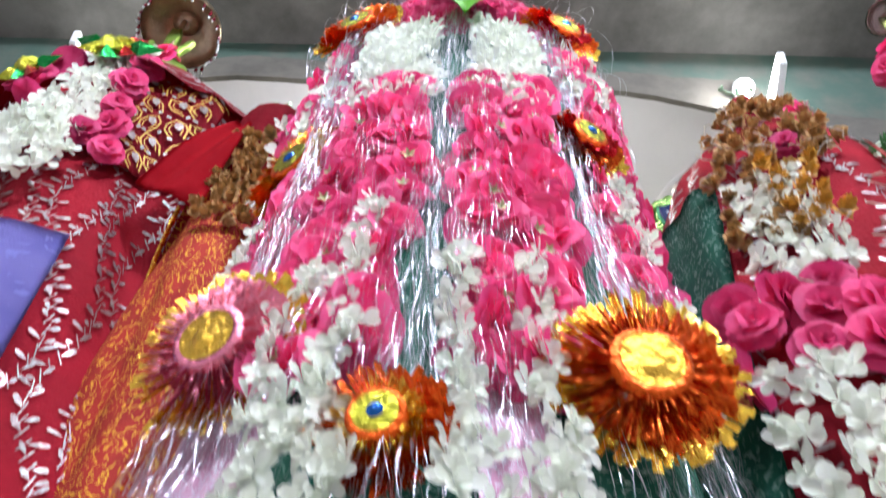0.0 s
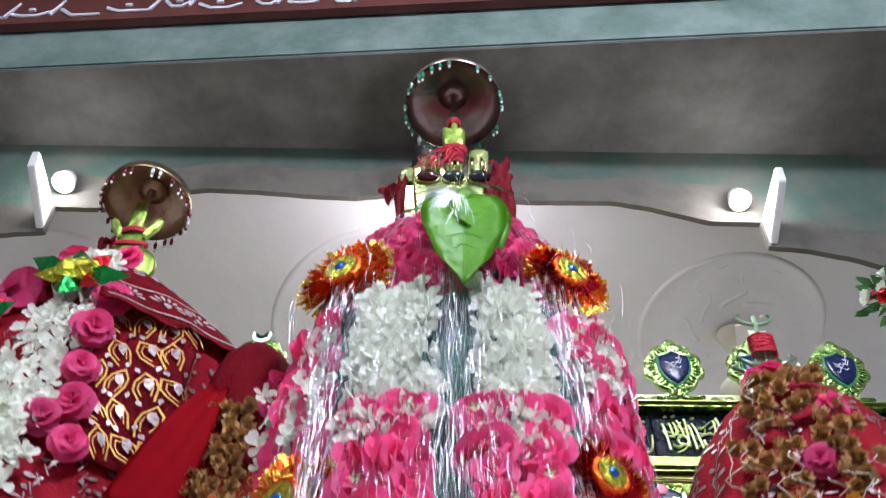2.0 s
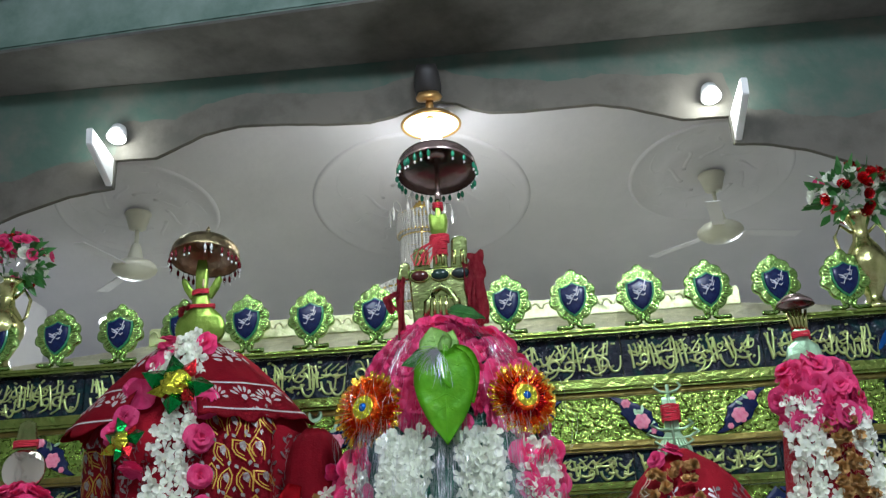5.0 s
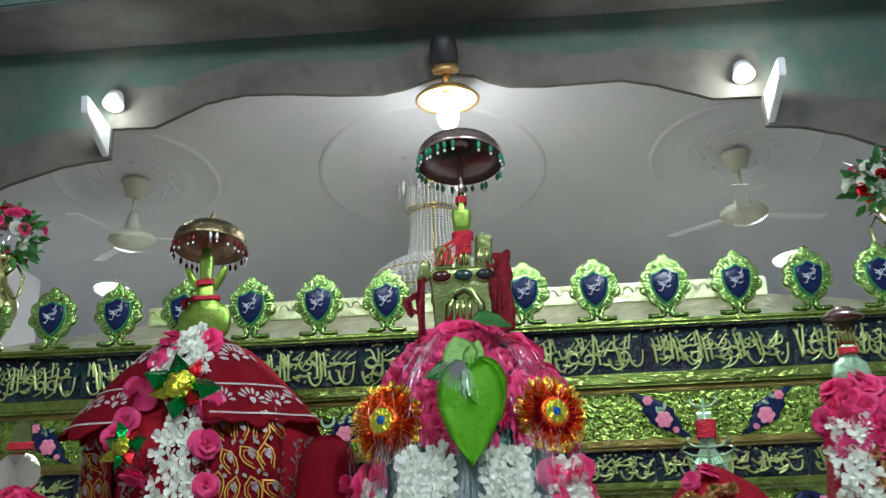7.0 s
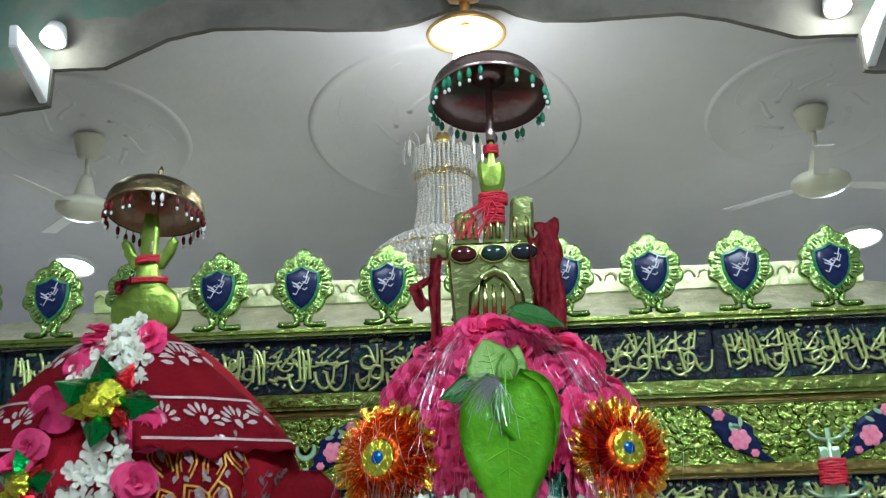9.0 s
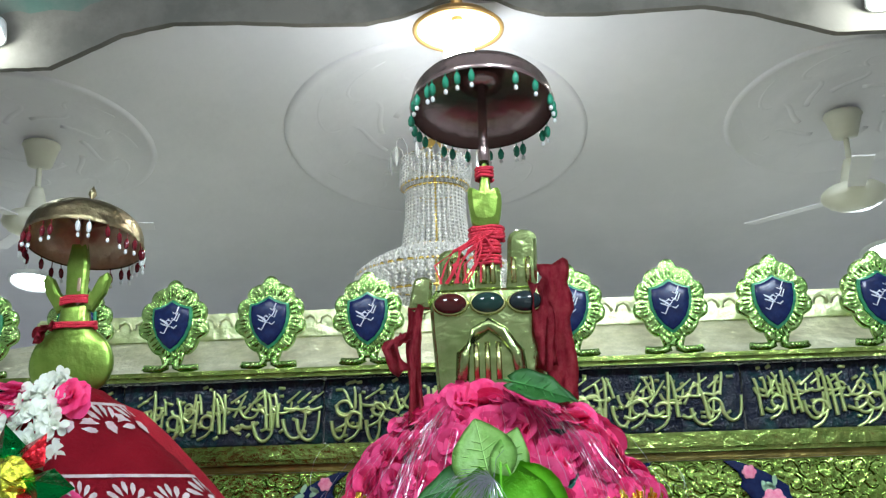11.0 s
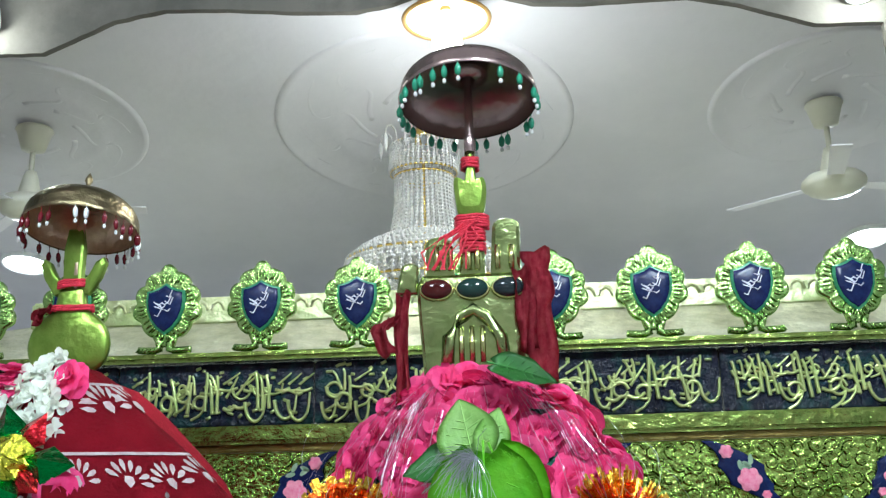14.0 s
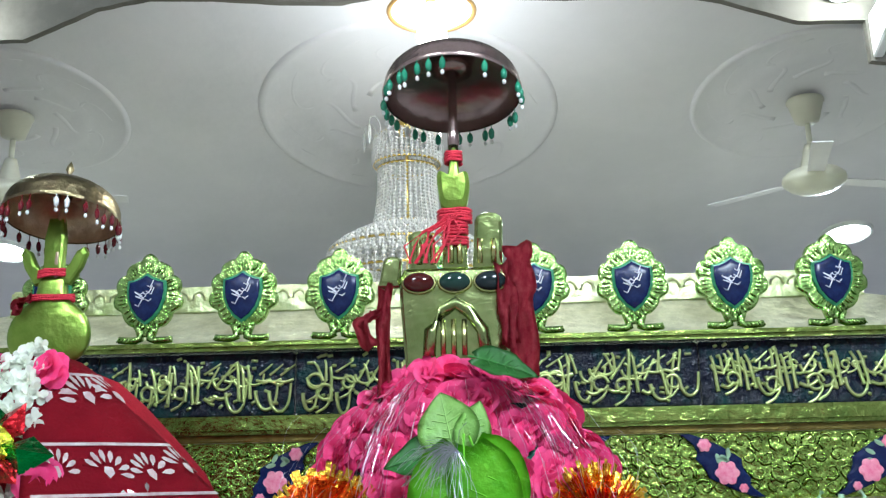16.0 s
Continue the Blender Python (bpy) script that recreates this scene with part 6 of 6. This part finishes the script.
left = Mound(LX, LY, [(2.595, 0.02, 0.02), (2.58, 0.08, 0.06), (2.54, 0.14, 0.09), (2.48, 0.195, 0.11), (2.40, 0.265, 0.14), (2.34, 0.285, 0.16), (2.20, 0.27, 0.19), (1.9, 0.29, 0.24), (1.5, 0.34, 0.31), (1.2, 0.38, 0.36), (0.95, 0.40, 0.38), (0.002, 0.42, 0.42)], 6, 0.05, 2.0)
ls = thing("red_standard", (LX, LY, 0), "processional standard draped in red block-printed cloth", "standard")
part("drape", left.skin(2.595, 0.002, nz=70), "cloth_red", ls, "dark red drape printed with silver leaves")
random.seed(43)
for k in range(18):
    block_print(left, ls, vine(left, 2.32, 1.1, -1.35 + 0.165 * k, 60 + k), "print_silver", 0.004, "silver leafy vine printed on the drape", "vine_print")
shawl = Mound(-0.64, 1.13, [(2.61, 0.02, 0.02), (2.592, 0.075, 0.06), (2.552, 0.135, 0.10), (2.49, 0.200, 0.14), (2.42, 0.265, 0.175), (2.34, 0.335, 0.21), (2.28, 0.375, 0.23)], 5, 0.07, 0.6)
for a0, a1, low in ((-2.6, -0.36, 2.35), (0.28, 2.5, 2.36)):
    wing = part("shawl", shawl.skin(2.61, low, a0, a1, 26, 50, 0.0, 0.002, 0.03), "cloth_red", ls, "red shawl with white block print")
    shapes = []
    for zc, r, step in ((2.415, 0.034, 0.30), (2.525, 0.040, 0.42)):
        a = a0 + 0.2
        while a < a1 - 0.12:
            shapes.append((zc + random.uniform(-0.006, 0.006), a, random.uniform(-0.2, 0.2), fan_motif(r)))
            a += step
    shapes += border(2.455, a0 + 0.05, a1 - 0.05, shawl) + border(low + 0.022, a0 + 0.05, a1 - 0.05, shawl) + border(2.565, a0 + 0.05, a1 - 0.05, shawl)
    block_print(shawl, wing, shapes, "print_white", 0.003, "white block-printed fans and lines")
for z0, z1, a0, a1 in ((2.38, 2.05, 0.26, 0.86), (2.32, 2.0, -1.3, -0.6)):
    panel = part("gold_panel", left.skin(z0, z1, a0, a1, 20, 24, 0.014, 0.002), "cloth_red", ls, "red panel with gold and silver embroidery")
    spots = fill(z0 - 0.035, z1 + 0.03, a0 + 0.08, a1 - 0.05, 0.066, 0.15, 0.1)
    block_print(left, panel, [(z, a, 0.35 + 0.5 * math.sin(z * 40 + a * 9), flame_motif(0.034)) for z, a in spots], "print_gold", 0.019, "gold embroidered flames", "embroidery")
    block_print(left, panel, [(z + 0.004, a + 0.012, 0.35, [petal(1.57, -0.012, 0.015, 0.0065), petal(1.2, 0.030, 0.044, 0.004), petal(1.9, 0.030, 0.044, 0.004)]) for z, a in spots], "print_silver", 0.021, "silver embroidered fillings", "embroidery")
part("violet_panel", left.skin(1.83, 1.0, -0.30, 0.42, 30, 24, 0.014, 0.002, 0.05), "cloth_violet", ls, "pale violet satin panel")
part("orange_panel", left.skin(2.02, 1.0, 0.88, 1.45, 34, 14, 0.02, 0.002), "cloth_orange", ls, "orange-gold brocade strip")
part("striped_panel", left.skin(1.70, 1.0, 0.84, 1.5, 24, 18, 0.03, 0.002), "cloth_yellow_violet", ls, "violet strip woven with gold")
bm = bmesh.new()
tube([left.at(z, 0.86, 0.02) for z in [2.0 - 0.04 * k for k in range(25)]], 0.004, 6, bm)
part("gold_edging", bm, "foil_gold", ls, "twisted gold cord edging")

# its plain green-gilt palm
px, py = -0.622, 1.135
lobe = [(0.0, 2.585), (0.035, 2.588), (0.062, 2.605), (0.072, 2.635), (0.064, 2.665), (0.045, 2.685), (0.028, 2.695), (0.024, 2.72), (0.02, 2.74), (-0.02, 2.74), (-0.024, 2.72), (-0.028, 2.695), (-0.045, 2.685), (-0.064, 2.665), (-0.072, 2.635), (-0.062, 2.605), (-0.035, 2.588)]
part("palm_plate", plate(round_off([(px + x, z) for x, z in lobe]), 0.012, m=Matrix.Translation((0, py, 0)), bulge=0.006), "palm_green", ls, "rounded green-gilt palm plate", True)
for d in (-1, 1):
    part("palm_finger", plate([(px + d * x, z) for x, z in ((0.012, 2.725), (0.03, 2.72), (0.05, 2.75), (0.058, 2.775), (0.052, 2.785), (0.04, 2.778), (0.028, 2.755), (0.014, 2.74))][::d], 0.01, m=Matrix.Translation((0, py, 0)), bulge=0.003), "palm_green", ls)
part("palm_finger", plate([(px - 0.016, 2.735), (px + 0.016, 2.735), (px + 0.018, 2.80), (px + 0.012, 2.835), (px - 0.012, 2.835), (px - 0.018, 2.80)], 0.012, m=Matrix.Translation((0, py, 0)), bulge=0.003), "palm_green", ls, "yellow-green middle finger")
binding(ls, px - 0.022, px + 0.022, py, 2.732, 2.744, 4, 5)
binding(ls, px - 0.036, px + 0.036, py, 2.692, 2.702, 3, 6)
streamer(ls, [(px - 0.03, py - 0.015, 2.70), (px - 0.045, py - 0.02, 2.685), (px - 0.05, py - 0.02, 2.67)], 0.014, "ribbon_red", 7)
umbrella(LX, 1.135, 2.840, 0.097, "copper_warm", "umbrella_gold", "bead_red", 0.060, 5, "gilt umbrella with dark red bead fringe on the standard")

random.seed(41)
lg = thing("mixed_garland", left.at(2.3, 0), "white jasmine and pink rose garland over the red cloth", "garland")
scatter(lg, "jasmine_flower", JASMINES, left, fill(2.60, 2.47, -0.30, 0.22, 0.024, 0.09), 0.034, 0.3, (0.9, 1.2), 0.5)
scatter(lg, "jasmine_flower", JASMINES, left, fill(2.44, 2.02, -0.10, 0.16, 0.026, 0.08), 0.034, 0.4, (0.9, 1.2), 0.5)
scatter(lg, "jasmine_flower", JASMINES, left, fill(2.14, 1.92, -0.35, 0.22, 0.028, 0.09), 0.04, 0.4, (1.0, 1.3), 0.5)
scatter(lg, "rose", ROSES_DARK, left, fill(2.56, 2.30, -0.52, -0.30, 0.06, 0.16), 0.036, 0.4, (0.75, 1.0), 0.4)
scatter(lg, "rose", ROSES_DARK, left, [(2.57, 0.34), (2.40, 0.24), (2.31, 0.22), (2.22, 0.26), (2.14, 0.30), (2.06, 0.36), (2.10, 0.18), (2.24, -0.3), (2.02, -0.2)], 0.036, 0.4, (0.75, 1.0), 0.4)
foil_bow(left, 2.445, 0.0, 0.092, 1)
foil_bow(left, 2.31, -0.34, 0.062, 2)
settle(since, 1.026, (-0.02, 0.04))

# ---- small veiled standard between them ----
sm = Mound(-0.295, 1.06, [(2.38, 0.015, 0.015), (2.36, 0.045, 0.04), (2.30, 0.062, 0.055), (2.15, 0.078, 0.07), (1.9, 0.12, 0.11), (1.5, 0.17, 0.16), (0.95, 0.22, 0.22), (0.002, 0.24, 0.24)], 5, 0.06, 3.0)
ss = thing("veiled_standard", (-0.295, 1.06, 0), "small standard under a plain red veil", "standard")
part("drape", sm.skin(2.38, 0.002, nz=60, na=60), "cloth_orange", ss, "red and orange brocade drape")
part("shawl", sm.skin(2.385, 2.10, -2.6, 2.6, 16, 50, 0.01, 0.0015, 0.03), "cloth_red", ss, "plain dark red wrap")
bm = bmesh.new()
uv = bm.loops.layers.uv.new("uv")
grid = []
corners = [Vector((-0.348, 0.985, 2.247)), Vector((-0.311, 0.980, 2.231)), Vector((-0.339, 0.945, 1.962)), Vector((-0.453, 0.945, 2.026))]
for i in range(15):
    row = []
    for j in range(15):
        u, v = i / 14, j / 14
        p = corners[0].lerp(corners[1], u).lerp(corners[3].lerp(corners[2], u), v)
        row.append(bm.verts.new(p + Vector((0, -0.012 * math.sin(math.pi * v) - 0.006 * math.sin(u * 9 + v * 3), 0.006 * math.sin(v * 5 + u * 2)))))
    grid.append(row)
for i in range(14):
    for j in range(14):
        bm.faces.new((grid[i][j], grid[i][j + 1], grid[i + 1][j + 1], grid[i + 1][j])).smooth = True
bmesh.ops.solidify(bm, geom=bm.faces[:], thickness=0.0015)
part("veil", bm, "veil_red", ss, "plain bright red veil pulled to one side")
cres = [(0.018 * math.cos(t), 0.018 * math.sin(t)) for t in [math.radians(d) for d in range(150, 391, 20)]] + [(0.013 * math.cos(t), 0.004 + 0.014 * math.sin(t)) for t in [math.radians(d) for d in range(385, 150, -20)]]
part("crescent", plate([(-0.295 + x, 2.42 + z) for x, z in cres], 0.006, m=Matrix.Translation((0, 1.06, 0))), "palm_pale", ss, "pale metal crescent")
part("spike", tube([(-0.295, 1.06, 2.34), (-0.295, 1.06, 2.39)], 0.005, 8), "palm_pale", ss)
random.seed(51)
sg = thing("dried_garland", sm.at(2.1, 0), "dried marigold and jasmine garland with purple petals", "garland")
scatter(sg, "marigold", MARIGOLDS, sm, fill(2.20, 1.92, -0.35, 0.35, 0.022, 0.2), 0.018, 0.4, (0.6, 0.85), 0.6)
scatter(sg, "jasmine_flower", JASMINES, sm, fill(2.22, 1.6, 0.45, 0.9, 0.026, 0.2), 0.035, 0.4, (0.9, 1.2), 0.6)
scatter(sg, "rose", ROSES_DARK, sm, [(2.27, 0.7), (2.24, 0.95), (2.21, 0.6)], 0.016, 0.4, (0.5, 0.7), 0.4)
scatter(sg, "rose", ROSES, sm, [(1.93, 0.8), (1.90, 1.1)], 0.03, 0.4, (0.7, 0.9), 0.4)
scatter(sg, "jasmine_flower", JASMINES, sm, fill(1.80, 1.3, 0.5, 0.9, 0.03, 0.2), 0.04, 0.4, (1.0, 1.3), 0.6)

# ---- standards on the other side ----
rt = Mound(0.585, 1.0, [(2.27, 0.015, 0.015), (2.25, 0.06, 0.05), (2.20, 0.11, 0.09), (2.10, 0.175, 0.13), (1.95, 0.22, 0.17), (1.7, 0.25, 0.22), (1.4, 0.29, 0.27), (0.95, 0.33, 0.32), (0.002, 0.35, 0.35)], 6, 0.05, 5.0)
rs = thing("low_standard", (0.585, 1.0, 0), "lower standard draped in red cloth with marigold garland", "standard")
random.seed(44)
for k in range(9):
    block_print(rt, rs, vine(rt, 2.16, 1.1, -1.4 + 0.36 * k, 80 + k), "print_silver", 0.003, "silver leafy vine printed on the drape", "vine_print")
part("drape", rt.skin(2.27, 0.002, nz=60), "cloth_red", rs, "dark red drape with silver print")
part("coral_panel", rt.skin(2.05, 1.0, 0.35, 1.6, 30, 26, 0.014, 0.002), "cloth_coral", rs, "coral brocade panel")
part("green_panel", rt.skin(1.95, 1.0, -1.6, -0.75, 30, 20, 0.012, 0.002), "cloth_green_print", rs, "dark green printed panel")
bx, by = 0.575, 1.0
bm = bmesh.new()
for w, z in ((0.032, 2.405), (0.05, 2.315), (0.062, 2.295), (0.045, 2.275)):
    for d in (-1, 1):
        tube([(bx, by, z), (bx + d * w * 0.6, by, z + 0.004), (bx + d * w, by, z + 0.016), (bx + d * w * 0.8, by, z + 0.024)], 0.0035, 6, bm)
for k in range(9):
    tube([(bx - 0.04 + 0.01 * k, by, 2.25), (bx - 0.02 + 0.005 * k, by, 2.30)], 0.003, 5, bm)
tube([(bx, by, 2.24), (bx, by, 2.33), (bx, by, 2.425)], 0.004, 6, bm)
part("lattice_crest", bm, "palm_pale", rs, "pierced pale metal crest", True)
part("crest_plate", plate([(bx - 0.045, 2.24), (bx + 0.045, 2.24), (bx + 0.04, 2.275), (bx + 0.018, 2.31), (bx + 0.016, 2.395), (bx - 0.016, 2.395), (bx - 0.018, 2.31), (bx - 0.04, 2.275)], 0.006, m=Matrix.Translation((0, by + 0.004, 0))), "palm_pale", rs)
binding(rs, bx - 0.017, bx + 0.017, by, 2.335, 2.375, 9, 9)
random.seed(61)
rg = thing("marigold_garland", rt.at(2.0, 0), "dried marigold, jasmine and rose garland on the red cloth", "garland")
scatter(rg, "marigold", MARIGOLDS, rt, fill(2.20, 1.74, -0.72, -0.36, 0.036, 0.12) + fill(2.22, 1.95, -0.2, 0.05, 0.036, 0.12), 0.024, 0.4, (0.65, 0.95), 0.6)
scatter(rg, "jasmine_flower", JASMINES, rt, fill(1.90, 1.66, -0.62, -0.25, 0.03, 0.1), 0.03, 0.4, (0.9, 1.2), 0.6)
scatter(rg, "marigold_bud", MARIGOLDS_FRESH, rt, fill(1.92, 1.76, -0.42, -0.2, 0.036, 0.1), 0.035, 0.4, (0.9, 1.2), 0.6)
scatter(rg, "rose", ROSES_DARK, rt, fill(1.63, 1.52, -0.72, -0.2, 0.05, 0.18), 0.035, 0.5, (0.8, 1.1), 0.4)
scatter(rg, "rose", ROSES_DARK, rt, [(2.26, -0.5), (2.24, -0.8), (2.12, 0.0), (2.02, -0.25)], 0.02, 0.4, (0.6, 0.8), 0.4)
scatter(rg, "jasmine_flower", JASMINES, rt, fill(1.50, 1.2, -0.66, -0.4, 0.03, 0.12), 0.04, 0.4, (1.0, 1.4), 0.6)
bm = bmesh.new()
for k in range(34):
    z, a = random.uniform(1.65, 2.2), random.uniform(-0.7, 0.05)
    d, l = random.uniform(-0.12, 0.12), random.uniform(0.03, 0.07)
    tube([rt.at(z - l * f, a + d * math.sin(f * 2.6) + 0.03 * math.sin(f * 7 + k), 0.042 + 0.010 * math.sin(f * 3.1)) for f in (0, 0.2, 0.4, 0.6, 0.8, 1.0)], 0.0010, 4, bm)
tagged(part("thread", bm, "thread", rg, "pale cotton garland threads"), kind="stuff")

fr = Mound(0.895, 0.93, [(2.44, 0.015, 0.015), (2.42, 0.05, 0.045), (2.36, 0.075, 0.06), (2.15, 0.095, 0.08), (1.9, 0.13, 0.11), (1.4, 0.20, 0.18), (0.002, 0.26, 0.26)], 5, 0.05, 6.0)
fs = thing("slim_standard", (0.895, 0.93, 0), "slim standard with a pale metal palm under pink roses", "standard")
part("drape", fr.skin(2.44, 0.002, nz=60, na=60), "cloth_red_print", fs, "red printed drape")
fx, fy = 0.885, 0.92
part("palm_plate", plate([(fx + x, z) for x, z in ((0, 2.42), (0.03, 2.425), (0.042, 2.45), (0.036, 2.475), (0.018, 2.49), (0.016, 2.52), (-0.016, 2.52), (-0.018, 2.49), (-0.036, 2.475), (-0.042, 2.45), (-0.03, 2.425))], 0.008, m=Matrix.Translation((0, fy, 0)), bulge=0.004), "palm_pale", fs, "pale metal palm plate")
for k, ang in enumerate((-0.45, -0.2, 0.0, 0.2, 0.45)):
    part("palm_finger", tube([(fx + 0.010 * (k - 2) * 0.7, fy, 2.515), (fx + 0.05 * math.sin(ang), fy, 2.515 + 0.055 * math.cos(ang))], 0.005, 8, None, 0.7), "brass", fs, "", True)
binding(fs, fx - 0.016, fx + 0.016, fy, 2.495, 2.51, 4, 12)
part("little_umbrella", lathe([(0, 2.605), (0.02, 2.60), (0.04, 2.585), (0.045, 2.575), (0.04, 2.577)], 24, Matrix.Translation((fx, fy, 0))), "copper_dark", fs, "little dark umbrella", True)
random.seed(71)
fg = thing("rose_jasmine_garland", fr.at(2.2, 0), "pink rose and white jasmine garland on the slim standard", "garland")
scatter(fg, "rose", ROSES_DARK, fr, fill(2.42, 2.28, -1.2, 1.2, 0.04, 0.45), 0.014, 0.3, (0.7, 0.95), 0.4)
scatter(fg, "jasmine_flower", JASMINES, fr, fill(2.34, 1.7, -0.9, -0.2, 0.026, 0.22) + fill(2.3, 1.7, 0.4, 0.9, 0.026, 0.22), 0.024, 0.3, (0.9, 1.2), 0.5)
scatter(fg, "marigold", MARIGOLDS, fr, fill(2.28, 1.8, -0.1, 0.4, 0.03, 0.2), 0.02, 0.3, (0.8, 1.1), 0.5)

fl = Mound(-1.02, 1.02, [(2.27, 0.015, 0.015), (2.25, 0.06, 0.05), (2.16, 0.10, 0.08), (1.9, 0.15, 0.12), (1.4, 0.2, 0.18), (0.002, 0.26, 0.26)], 5, 0.05, 8.0)
ws = thing("silver_standard", (-1.02, 1.02, 0), "small standard with a silver disc and pink flowers", "standard")
part("drape", fl.skin(2.27, 0.002, nz=50, na=50), "cloth_red_print", ws, "red printed drape")
part("palm_plate", plate([(-1.02 + x, 2.325 + z) for x, z in ellipse(0, 0, 0.056, 0.052)], 0.008, m=Matrix.Translation((0, 1.01, 0)), bulge=0.006), "mirror", ws, "polished silver disc", True)
part("palm_finger", plate([(-1.05, 2.375), (-0.99, 2.375), (-0.995, 2.41), (-1.0, 2.44), (-1.02, 2.45), (-1.04, 2.44), (-1.045, 2.41)], 0.008, m=Matrix.Translation((0, 1.01, 0))), "palm_brass", ws)
binding(ws, -1.048, -0.992, 1.01, 2.378, 2.395, 4, 14)
random.seed(81)
wg = thing("pink_garland", fl.at(2.2, 0), "pink rose and jasmine garland on the small standard", "garland")
scatter(wg, "rose", ROSES_DARK, fl, fill(2.26, 2.1, -1.2, 1.2, 0.045, 0.45), 0.014, 0.3, (0.7, 0.95), 0.4)
scatter(wg, "jasmine_flower", JASMINES, fl, fill(2.14, 1.8, -0.9, 0.6, 0.03, 0.25), 0.02, 0.3, (0.9, 1.2), 0.5)
